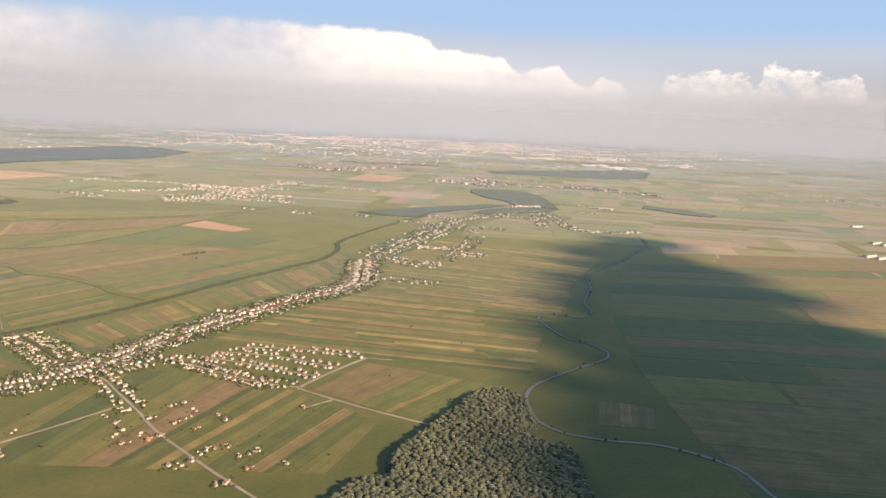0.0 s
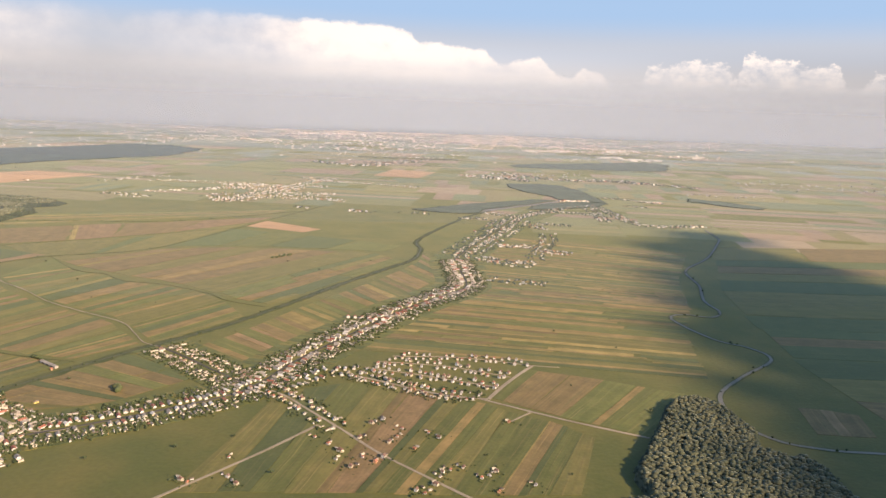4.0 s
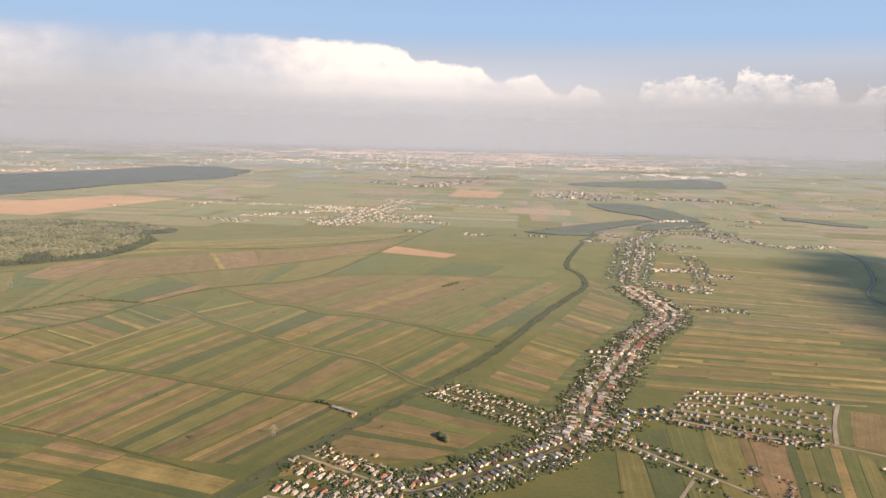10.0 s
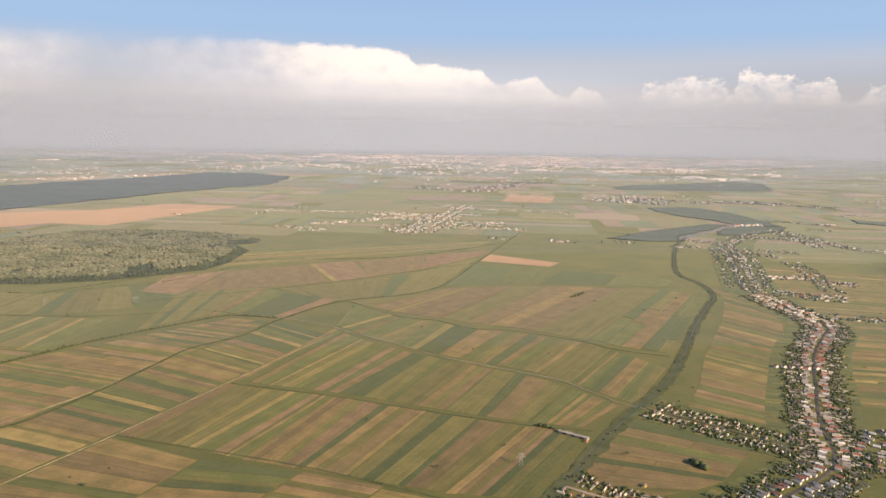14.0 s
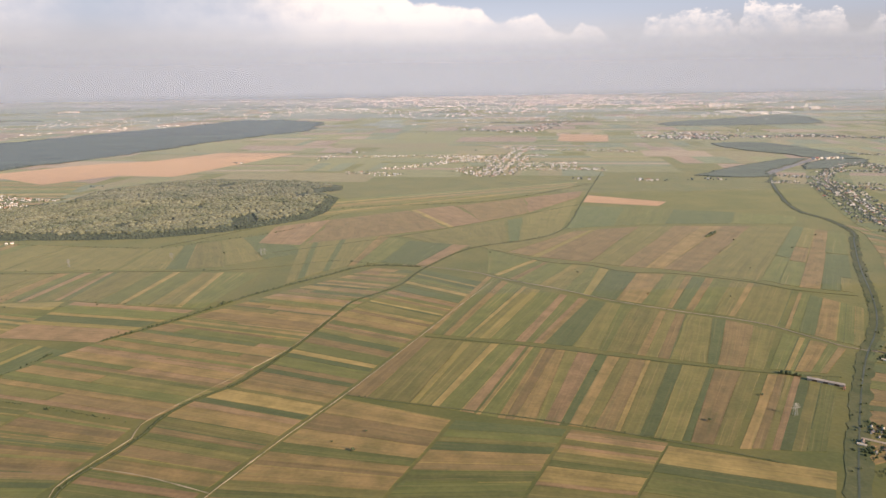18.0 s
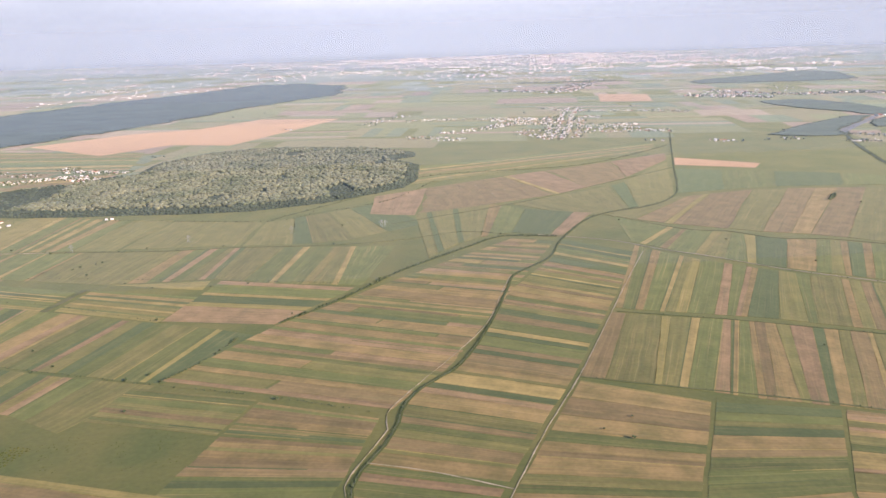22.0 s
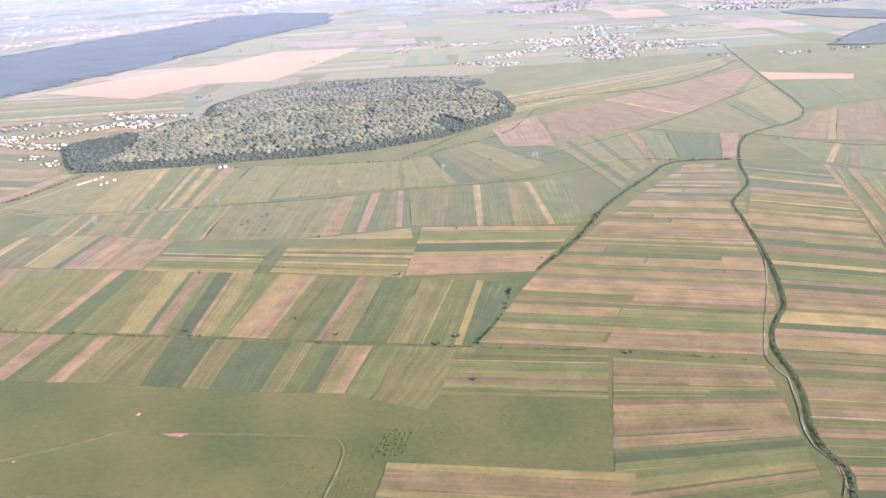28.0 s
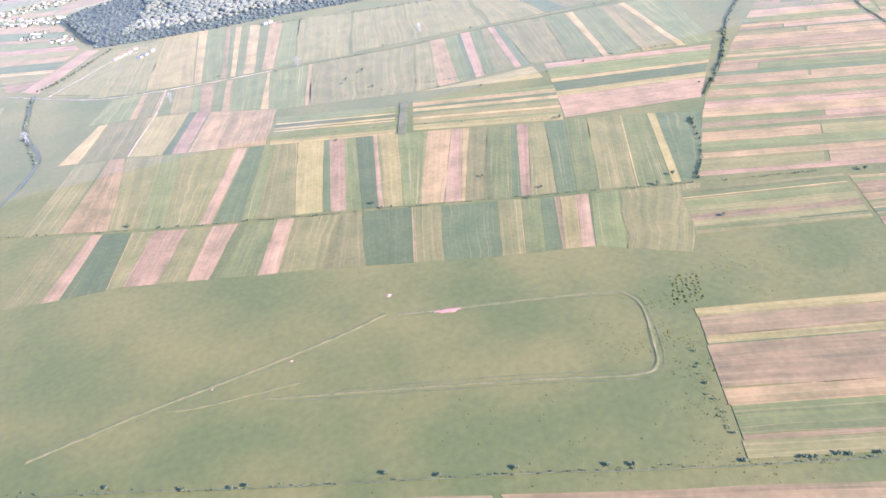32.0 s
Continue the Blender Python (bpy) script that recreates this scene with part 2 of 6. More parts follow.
# rim trees: the shade of a wood's edge put into leaf colour
SHADE_LEAF = surface("shaded_edge_leaves", (0.056, 0.072, 0.044), (0.084, 0.100, 0.060), 0.05, 1.2, 0.8, 0.9, vary=0.6, island=True, sheen=0.15)
# distant leaves: haze put into their colour, paler and bluer than near ones
HAZED_WOOD = surface("hazed_wood_leaves", (0.082, 0.106, 0.094), (0.118, 0.146, 0.128), 0.02, 0.12, 0.95, 0.3, vary=0.10, island=True, sheen=0.2, spec=0.04)
HAZY_LEAF = surface("hazed_belt_leaves", (0.100, 0.122, 0.088), (0.140, 0.160, 0.112), 0.03, 0.2, 0.95, 0.4, vary=0.25, island=True, sheen=0.25, spec=0.04)
GARDEN_LEAF = surface("garden_leaves", (0.064, 0.082, 0.038), (0.105, 0.120, 0.056), 0.05, 0.5, 0.9, 0.0, vary=0.4, island=True, sheen=0.3, spec=0.05)
# trees of far villages, lightened in colour to imitate haze
HAZED_TREE = surface("hazed_tree_leaves", (0.115, 0.140, 0.112), (0.150, 0.172, 0.138), 0.02, 0.12, 0.95, 0.0, vary=0.2, island=True, sheen=0.3, spec=0.04)
BUSH = surface("hedge_leaves", (0.056, 0.074, 0.026), (0.105, 0.118, 0.044), 0.1, 2.0, 0.8, 0.8, vary=0.7, island=True, sheen=0.2)
BARK = surface("bark", (0.09, 0.065, 0.045), (0.14, 0.105, 0.075), 3.0, 12.0, 0.85, 0.5)
DIRT = surface("dirt_track", (0.31, 0.25, 0.165), (0.46, 0.37, 0.26), 0.08, 0.9, 0.85, 0.2, sheen=0.3)
TRAIL = surface("worn_grassy_trail", (0.22, 0.19, 0.10), (0.46, 0.37, 0.24), 0.25, 1.4, 0.85, 0.3, sheen=0.4)
ASPHALT = surface("worn_asphalt", (0.075, 0.068, 0.058), (0.13, 0.115, 0.095), 0.08, 0.9, 0.8, 0.2)
BANK = surface("reedy_bank", (0.090, 0.105, 0.034), (0.142, 0.140, 0.052), 0.12, 0.8, 0.8, 0.5)
DITCH = surface("bushy_ditch", (0.070, 0.085, 0.030), (0.112, 0.118, 0.044), 0.12, 1.2, 0.9, 0.6, sheen=0.25, spec=0.05)
TUFT = surface("rough_grass", (0.078, 0.090, 0.020), (0.120, 0.112, 0.028), 0.06, 0.9, 0.95, 0.2, vary=0.3, island=True, sheen=0.1, spec=0.02)
RIDGE = surface("bare_ridge", (0.116, 0.123, 0.034), (0.182, 0.154, 0.056), 0.3, 1.5, 0.85, 0.3)
MOUND = surface("grassy_bank", (0.120, 0.130, 0.048), (0.185, 0.165, 0.075), 0.12, 0.9, 0.8, 0.4)
SAND = surface("bare_sand", (0.33, 0.165, 0.105), (0.44, 0.245, 0.165), 0.4, 2.0, 0.85, 0.3)
DARK_WATER = surface("shaded_water", (0.095, 0.106, 0.060), (0.130, 0.136, 0.082), 0.05, 0.6, 0.4, 0.05, spec=0.15)
RIVER_WATER = surface("river_water", (0.25, 0.235, 0.195), (0.32, 0.295, 0.245), 0.05, 0.6, 0.6, 0.03, spec=0.08)
WATER = surface("water", (0.26, 0.24, 0.195), (0.33, 0.30, 0.245), 0.05, 0.6, 0.45, 0.03, spec=0.15)
STEEL = surface("galvanised_steel", (0.36, 0.35, 0.31), (0.46, 0.44, 0.40), 0.8, 4.0, 0.5, 0.0, metal=0.3)
GLASS = surface("dark_window", (0.03, 0.035, 0.04), (0.05, 0.055, 0.06), 1.0, 4.0, 0.12)
WOODEN = surface("door_wood", (0.10, 0.06, 0.035), (0.16, 0.10, 0.06), 2.0, 8.0, 0.7)
PALE = [surface("plaster_" + k, a, b, 0.5, 3.0, 0.8, 0.1, vary=0.2) for k, a, b in (
    ("white", (0.73, 0.67, 0.59), (0.85, 0.79, 0.72)), ("cream", (0.66, 0.56, 0.40), (0.76, 0.66, 0.50)),
    ("grey", (0.34, 0.29, 0.235), (0.50, 0.43, 0.355)), ("orange", (0.66, 0.36, 0.20), (0.74, 0.44, 0.26)))]
YELLOW = surface("plaster_yellow", (0.72, 0.52, 0.14), (0.82, 0.62, 0.20), 0.5, 3.0, 0.8, 0.1)
TILES = [surface("roof_" + k, a, b, 0.6, 5.0, r, 0.3, vary=0.35) for k, a, b, r in (
    ("red_tile", (0.34, 0.13, 0.08), (0.47, 0.20, 0.125), 0.7), ("brown_tile", (0.17, 0.10, 0.075), (0.25, 0.15, 0.11), 0.7),
    ("grey_sheet", (0.24, 0.212, 0.186), (0.38, 0.34, 0.30), 0.6), ("weathered_asbestos", (0.165, 0.130, 0.102), (0.28, 0.222, 0.176), 0.8))]
FAR_WALL = surface("far_walls", (0.60, 0.47, 0.42), (0.86, 0.72, 0.66), 0.01, 0.2, 0.7, vary=0.7, island=True)
FAR_ROOF = surface("far_roofs", (0.36, 0.28, 0.25), (0.46, 0.39, 0.36), 0.01, 0.2, 0.7, vary=0.5, island=True)
# far ground: the strong sheen imitates haze towards the horizon
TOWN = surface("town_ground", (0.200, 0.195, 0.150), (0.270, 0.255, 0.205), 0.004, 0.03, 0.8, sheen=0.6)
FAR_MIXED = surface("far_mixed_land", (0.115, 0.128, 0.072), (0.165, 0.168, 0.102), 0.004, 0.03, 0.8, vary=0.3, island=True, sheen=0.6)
RUST = surface("rusty_sheet", (0.17, 0.125, 0.09), (0.27, 0.21, 0.16), 0.6, 5.0, 0.75, 0.2, vary=0.4)


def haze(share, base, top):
    """A sheet that imitates haze: its pale colour scatters the sunlight and lets the rest through; it thins out above
    the height base.
    """
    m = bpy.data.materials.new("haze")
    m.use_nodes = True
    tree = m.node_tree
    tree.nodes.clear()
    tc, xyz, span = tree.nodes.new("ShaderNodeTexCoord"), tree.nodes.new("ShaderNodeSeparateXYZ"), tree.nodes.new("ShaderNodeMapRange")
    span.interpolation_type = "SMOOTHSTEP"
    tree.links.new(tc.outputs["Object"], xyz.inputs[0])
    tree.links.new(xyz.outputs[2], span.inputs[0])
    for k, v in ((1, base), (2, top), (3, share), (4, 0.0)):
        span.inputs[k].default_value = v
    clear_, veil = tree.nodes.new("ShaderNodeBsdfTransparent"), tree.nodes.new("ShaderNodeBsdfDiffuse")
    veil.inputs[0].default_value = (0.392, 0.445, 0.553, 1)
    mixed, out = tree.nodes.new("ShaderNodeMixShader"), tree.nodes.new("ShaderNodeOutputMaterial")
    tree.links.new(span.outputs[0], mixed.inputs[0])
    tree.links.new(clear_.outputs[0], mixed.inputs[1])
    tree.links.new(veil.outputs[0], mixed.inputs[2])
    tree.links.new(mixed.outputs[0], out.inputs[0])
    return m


MIST = surface("cloud_white", (0.80, 0.80, 0.80), (0.86, 0.86, 0.86), 0.004, 0.02, 1.0)

# ---- builders ----


def mesh_of(name, verts, faces, materials, indices=None, uvs=None, smooth=False):
    me = bpy.data.meshes.new(name)
    me.from_pydata(verts, [], faces)
    for m in materials:
        me.materials.append(m)
    if indices is not None:
        me.polygons.foreach_set("material_index", indices)
    if uvs is not None:
        me.uv_layers.new(name="UVMap").data.foreach_set("uv", uvs)
    if smooth:
        me.polygons.foreach_set("use_smooth", [True] * len(me.polygons))
    me.update()
    return me


def part(name, data, material, parent, label=""):
    """Links a bmesh or a mesh as one object under a thing."""
    if isinstance(data, bmesh.types.BMesh):
        me = bpy.data.meshes.new(name)
        data.to_mesh(me)
        data.free()
        me.materials.append(material)
        data = me
    ob = new(name, data)
    ob.parent = parent
    return tagged(ob, label)


def along(line, s):
    """The place at the share s of a line of points."""
    pts = [Vector(p) for p in line]
    lens = [(b - a).length for a, b in zip(pts, pts[1:])]
    d = max(0.0, min(1.0, s)) * sum(lens)
    for a, b, n in zip(pts, pts[1:], lens):
        if d <= n:
            return a.lerp(b, d / n if n else 0)
        d -= n
    return pts[-1]


def length_of(line):
    return sum((Vector(b) - Vector(a)).length for a, b in zip(line, line[1:]))


def smooth_line(line, step=6.0):
    """A rounded copy of a line of points."""
    pts = [Vector(p) for p in line]
    out = []
    for i in range(len(pts) - 1):
        p0, p1, p2, p3 = pts[max(0, i - 1)], pts[i], pts[i + 1], pts[min(len(pts) - 1, i + 2)]
        k = max(1, int((p2 - p1).length / step))
        for j in range(k):
            u = j / k
            out.append(0.5 * ((2 * p1) + (p2 - p0) * u + (2 * p0 - 5 * p1 + 4 * p2 - p3) * u * u + (3 * p1 - p0 - 3 * p2 + p3) * u ** 3))
    out.append(pts[-1])
    return out


def ribbon(name, line, widths, z, material, wobble=0.0, step=6.0, crown=0.0, seed=0):
    """A strip of ground along a line: its skirts go down to the ground; crown raises its middle."""
    rng = random.Random(seed)
    pts = smooth_line(line, step)
    verts, faces, uvs = [], [], []
    n = len(pts)
    for i, p in enumerate(pts):
        d = (pts[min(n - 1, i + 1)] - pts[max(0, i - 1)]).normalized()
        q = Vector((-d.y, d.x))
        w = (widths[0] + (widths[1] - widths[0]) * i / max(1, n - 1)) / 2
        a, b = w + rng.uniform(-wobble, wobble), w + rng.uniform(-wobble, wobble)
        left, right = p + q * a, p - q * b
        verts += [(*left, -0.1), (*left, z), (p.x, p.y, z + crown), (*right, z), (*right, -0.1)]
        if i:
            k = 5 * (i - 1)
            faces += [(k + j, k + j + 1, k + j + 6, k + j + 5) for j in range(4)]
    me = mesh_of(name, verts, faces, [material])
    return new(name, me)


def road(name, line, width, material, label, z=0.18, wobble=0.12, seed=0):
    return tagged(ribbon(name, line, (width, width), z, material, wobble, 5.0, seed=seed), label, "road", kind="structure")


def unit_ico(level, seed, rough):
    bm = bmesh.new()
    bmesh.ops.create_icosphere(bm, subdivisions=level, radius=1.0)
    rng = random.Random(seed)
    shift = Vector((rng.uniform(0, 90), rng.uniform(0, 90), 0))
    for v in bm.verts:
        v.co *= 1.0 + rough * noise.noise(v.co * 1.9 + shift) + rng.uniform(-rough, rough) * 0.45
    vs = np.array([v.co[:] for v in bm.verts])
    fs = np.array([[v.index for v in f.verts] for f in bm.faces])
    bm.free()
    return vs, fs


def clump_mesh(name, places, sizes, material, level=1, rough=0.3, seed=0, flat=(0.75, 1.0), smooth=False):
    """Many uneven leafy clumps in one mesh."""
    rng = np.random.default_rng(seed)
    kinds = [unit_ico(level, seed * 7 + k, rough) for k in range(6)]
    places, sizes = np.asarray(places, float), np.asarray(sizes, float)
    all_v, all_f, base = [], [], 0
    which = rng.integers(0, 6, len(places))
    turn = rng.uniform(0, 6.283, len(places))
    tall = rng.uniform(flat[0], flat[1], len(places))
    for k, (vs, fs) in enumerate(kinds):
        idx = np.where(which == k)[0]
        if not len(idx):
            continue
        c, s = np.cos(turn[idx])[:, None], np.sin(turn[idx])[:, None]
        r = sizes[idx][:, None]
        x = (vs[None, :, 0] * c - vs[None, :, 1] * s) * r + places[idx, 0:1]
        y = (vs[None, :, 0] * s + vs[None, :, 1] * c) * r + places[idx, 1:2]
        z = vs[None, :, 2] * r * tall[idx][:, None] + places[idx, 2:3]
        all_v.append(np.stack([x, y, z], -1).reshape(-1, 3))
        f = fs[None] + (np.arange(len(idx)) * len(vs))[:, None, None] + base
        all_f.append(f.reshape(-1, 3))
        base += len(idx) * len(vs)
    v, f = np.concatenate(all_v), np.concatenate(all_f)
    me = bpy.data.meshes.new(name)
    me.vertices.add(len(v))
    me.vertices.foreach_set("co", v.ravel())
    me.loops.add(f.size)
    me.loops.foreach_set("vertex_index", f.ravel().astype(np.int32))
    me.polygons.add(len(f))
    me.polygons.foreach_set("loop_start", np.arange(0, f.size, 3, dtype=np.int32))
    me.materials.append(material)
    me.update(calc_edges=True)
    if smooth:
        me.polygons.foreach_set("use_smooth", [True] * len(me.polygons))
    return me


def inside(p, loop):
    hit = False
    for (x0, y0), (x1, y1) in zip(loop, loop[1:] + loop[:1]):
        if (y0 > p[1]) != (y1 > p[1]) and p[0] < (x1 - x0) * (p[1] - y0) / (y1 - y0) + x0:
            hit = not hit
    return hit


def edge_distance(p, loop):
    best = 1e9
    for a, b in zip(loop, loop[1:] + loop[:1]):
        ax, ay, bx, by = a[0], a[1], b[0], b[1]
        ux, uy = bx - ax, by - ay
        t = max(0, min(1, ((p[0] - ax) * ux + (p[1] - ay) * uy) / (ux * ux + uy * uy)))
        best = min(best, math.hypot(p[0] - ax - t * ux, p[1] - ay - t * uy))
    return best

# ---- the land ----
land = mesh_of("ground", [(-7000, -3000, 0), (7000, -3000, 0), (7000, 7000, 0), (-7000, 7000, 0)], [(0, 1, 2, 3)], [GROUND])
tagged(new("ground", land), "flat open plain of meadow and rough grass", "ground", kind="structure")

CANAL = [(-345, 225), (-311, 287), (-275, 345), (-238, 400), (-202, 447), (-175, 493), (-141, 559), (-104, 625), (-84, 660), (-75, 710), (-77, 760), (-44, 857), (-5, 950), (30, 1010)]
STREET = [(-300, 262), (-267, 287), (-224, 309), (-180, 337), (-163, 355), (-147, 394), (-123, 439), (-91, 497), (-60, 540), (-44, 566), (-44, 620), (-46, 665), (-5, 785), (50, 925), (100, 1014), (190, 1075)]
WEST_LANE = [(-226, 413), (-204, 393), (-186, 375), (-163, 355)]
EAST_ROAD = [(-163, 355), (-148, 345), (-135, 329), (-118, 308), (-102, 287), (-81, 265), (-65, 249), (-40, 226)]
SOUTH_LANE = [(-282, 333), (-262, 318), (-238, 303), (-225, 309)]
SOUTH_LANE_B = [(-290, 300), (-272, 293), (-255, 291)]
RIVER = [(180, 190), (140, 235), (131, 268), (109, 287), (86, 291), (66, 299), (57, 316), (60, 348), (83, 375), (114, 404), (111, 425), (96, 441), (86, 484), (98, 496), (116, 490), (128, 505), (129, 534), (145, 583), (156, 640), (200, 700), (250, 790), (262, 819), (272, 878)]
CREEK = [(-575.2, 274.5), (-559.2, 301.3), (-555.2, 308.0), (-553.9, 312.3), (-554.4, 319.8), (-551.9, 329.8), (-548.0, 337.4), (-544.4, 344.2), (-539.7, 358.1), (-538.4, 367.0), (-533.2, 379.6), (-522.6, 392.2), (-514, 402), (-498, 438), (-481, 488), (-472, 514), (-447, 542), (-429, 583), (-393, 637), (-340, 663), (-310, 697), (-290, 745), (-270, 804), (-225, 930), (-182, 1049)]
CREEK_B = [(-595, 459), (-573, 481), (-552, 508), (-532, 534), (-493, 572), (-467, 594), (-432, 588)]
TRACK = [(-530, 265), (-504, 318), (-489, 348), (-468, 386), (-449, 424), (-414, 495), (-388, 546)]
FARM_TRACK = [(-443, 594), (-401, 573), (-377, 549), (-353, 529), (-324, 500), (-294, 478), (-261, 456), (-246, 435), (-235, 418), (-225, 411)]
MID_TRACK = [(-433, 451), (-381, 432), (-345, 416), (-292, 394), (-258, 385)]
LOW_TRACK = [(-468, 385), (-440, 374), (-415, 365), (-380, 351), (-342, 332), (-317, 318)]
HEDGE = [(-900, 496), (-830, 467), (-768, 445), (-705, 424), (-641, 401), (-587, 383), (-543, 364)]
NORTH_TRACK = [(-960, 690), (-911, 660), (-887, 642), (-858, 622), (-831, 613), (-792, 607), (-762, 604), (-689, 596), (-643, 596), (-575, 592), (-530, 598), (-490, 610), (-450, 590)]
BASE_HEDGE = [(-900, 366), (-854, 352), (-801, 333), (-739, 311), (-694, 296), (-650, 280)]

# ---- crop fields ----
field_count = 0
MIXES = {
    "near": "green green green olive olive dark tan tan brown brown pink straw".split(),
    "warm": "green green green olive olive tan tan tan brown brown pink straw dark".split(),
    "cool": "green green green green olive olive dark dark tan brown yellow".split(),
    "dull": "green green green olive olive dark dark brown brown tan".split(),
    "streaky": "green green olive olive olive dark brown tan tan straw".split(),
    "far_side": "dark dark brown olive brown brown olive dark".split(),
    "soft": "dark green green olive olive brown".split(),
    "soil": "brown brown brown tan pink olive".split(),
    "strips": "green green green dark dark olive olive tan pink pink straw yellow brown".split(),
}


def strip(root, middle, one, two, a0, a1, lo, hi, z, total_len, colour, rng, ends=None):
    """One strip of crop between the shares a0 and a1 of two lines (ends: its shares on the second line, where they differ), with slightly uneven sides."""
    b0, b1 = ends or (a0, a1)
    steps = 5
    verts, uvs, faces, coords = [], [], [], []
    wide, long = (a1 - a0) * total_len, (along(two, b0) - along(one, a0)).length
    off = rng.uniform(0, 300)
    jl = [rng.uniform(-0.06, 0.06) * (a1 - a0) for _ in range(steps + 1)]
    for i in range(steps + 1):
        u = lo + (hi - lo) * i / steps
        for a, b in ((a0, b0), (a1, b1)):
            shift = jl[i if a == a0 else steps - i] * 0.5
            p = along(one, a + shift).lerp(along(two, b + shift), u) - middle
            verts += [(p.x, p.y, z), (p.x, p.y, -0.05)]
        v = off + long * u
        coords += [(off, v), (off, v), (off + wide, v), (off + wide, v)]
    for i in range(steps):
        b = 4 * i
        faces += [(b, b + 2, b + 6, b + 4), (b + 1, b, b + 4, b + 5), (b + 2, b + 3, b + 7, b + 6)]
    faces += [(1, 3, 2, 0), (4 * steps, 4 * steps + 2, 4 * steps + 3, 4 * steps + 1)]
    (x0, y0, _), (x1, y1, _), (x2, y2, _) = verts[0], verts[2], verts[4]
    if (x1 - x0) * (y2 - y0) < (x2 - x0) * (y1 - y0):
        faces = [f[::-1] for f in faces]
    for f in faces:
        for v in f:
            uvs += coords[v]
    return part("strip", mesh_of("strip", verts, faces, [CROPS[colour]], uvs=uvs), None, root)


def planned(root, middle, one, two, plan, z, rng, gap, balk):
    """The strips of a block whose borders are known on both of its end lines."""
    total_len = (length_of(one) + length_of(two)) / 2
    a0 = b0 = 0.0
    for a1, b1, colour in plan:
        ga, gb = (a1 - a0) * gap, (b1 - b0) * gap
        strip(root, middle, one, two, a0 + ga, a1 - ga, rng.uniform(0.002, 0.012), 1 - rng.uniform(0.002, 0.012), z, total_len, colour, rng, (b0 + gb, b1 - gb))
        if rng.random() < balk:
            thin = rng.uniform(0.25, 0.6) / total_len
            strip(root, middle, one, two, a1 - thin, a1, 0.01, 0.99, z + 0.025, total_len, rng.choice(("straw", "tan", "olive", "dark", "dark")), rng, (b1 - thin, b1))
        a0, b0 = a1, b1
    return root


def field(label, one, two, n, mix, seed, cuts=1, gap=0.01, keep=1.0, forced=(), plan=(), balk=0.42):
    """A block of crop strips that run from the line one to the line two, each a piece of its own with a low edge."""
    global field_count
    rng = random.Random(seed)
    z = 0.04 + 0.002 * field_count
    field_count += 1
    middle = (along(one, 0.5) + along(two, 0.5)) / 2
    root = new("crop_field")
    root.location = (middle.x, middle.y, 0)
    tagged(root, label, "field", "crop fields")
    width = [rng.choice((0.5, 0.7, 0.9, 1.0, 1.2, 1.6, 2.1)) for _ in range(n)]
    if plan and len(plan[0]) == 3:
        return planned(root, middle, one, two, plan, z, rng, gap, balk)
    if plan:
        width = [q - p for p, q in zip([0.0] + [s for s, _ in plan], [s for s, _ in plan])]
        forced = [colour for _, colour in plan]
        rest = 1.0 - sum(width)
        if rest > 0.02:
            more = [rng.choice((0.7, 1.0, 1.4)) for _ in range(max(1, int(n * rest)))]
            width += [w * rest / sum(more) for w in more]
    total = sum(width)
    total_len = (length_of(one) + length_of(two)) / 2
    s0 = 0.0
    last = None
    for k, w in enumerate(width):
        s1 = s0 + w / total
        kinds = rng.randint(1, cuts)
        marks = [0.0] + sorted(rng.uniform(0.12, 0.88) for _ in range(kinds - 1)) + [1.0]
        for u0, u1 in zip(marks, marks[1:]):
            if rng.random() > keep or u1 - u0 < 0.06:
                continue
            colour = rng.choice(MIXES[mix])
            if colour == last:
                colour = rng.choice(MIXES[mix])
            if k < len(forced) and forced[k]:
                colour = forced[k]
            last = colour
            a0, a1 = s0 + gap * w / total * rng.uniform(0.2, 1.6), s1 - gap * w / total * rng.uniform(0.2, 1.6)
            strip(root, middle, one, two, a0, a1, u0 + rng.uniform(0.002, 0.012), u1 - rng.uniform(0.002, 0.012), z, total_len, colour, rng)
        if rng.random() < balk:
            thin = rng.uniform(0.3, 0.8) / total_len
            u0, u1 = rng.choice(((0.0, 1.0), (0.0, 1.0), (0.0, rng.uniform(0.4, 0.8)), (rng.uniform(0.2, 0.6), 1.0)))
            strip(root, middle, one, two, s1 - thin, s1, u0 + 0.01, u1 - 0.01, z + 0.025, total_len, rng.choice(("straw", "tan", "tan", "olive", "dark", "dark", "yellow")), rng)
        s0 = s1
    return root


# where one crop gives way to the next, as shares of a block's length
AMONG_HOUSES = ([(-149, 349), (-119, 362), (-92, 356), (-75, 345), (-55, 338), (-47, 330), (-26, 317), (-13, 302)], [(-172, 256), (-146, 256), (-127, 256), (-108, 256), (-92, 255), (-73, 255), (-51, 255), (-30, 255)],
    [(0.072, 0.106, "olive"), (0.184, 0.185, "dark"), (0.289, 0.265, "green"), (0.383, 0.345, "olive"), (0.411, 0.372, "brown"), (0.511, 0.439, "pink"), (0.536, 0.46, "dark"), (0.576, 0.493, "olive"), (0.624, 0.534, "green"), (0.652, 0.568, "tan"), (0.692, 0.602, "green"), (0.734, 0.67, "olive"), (0.858, 0.793, "green"), (0.898, 0.841, "brown"), (0.914, 0.862, "dark"), (0.962, 0.917, "green"), (1.0, 1.0, "olive")])
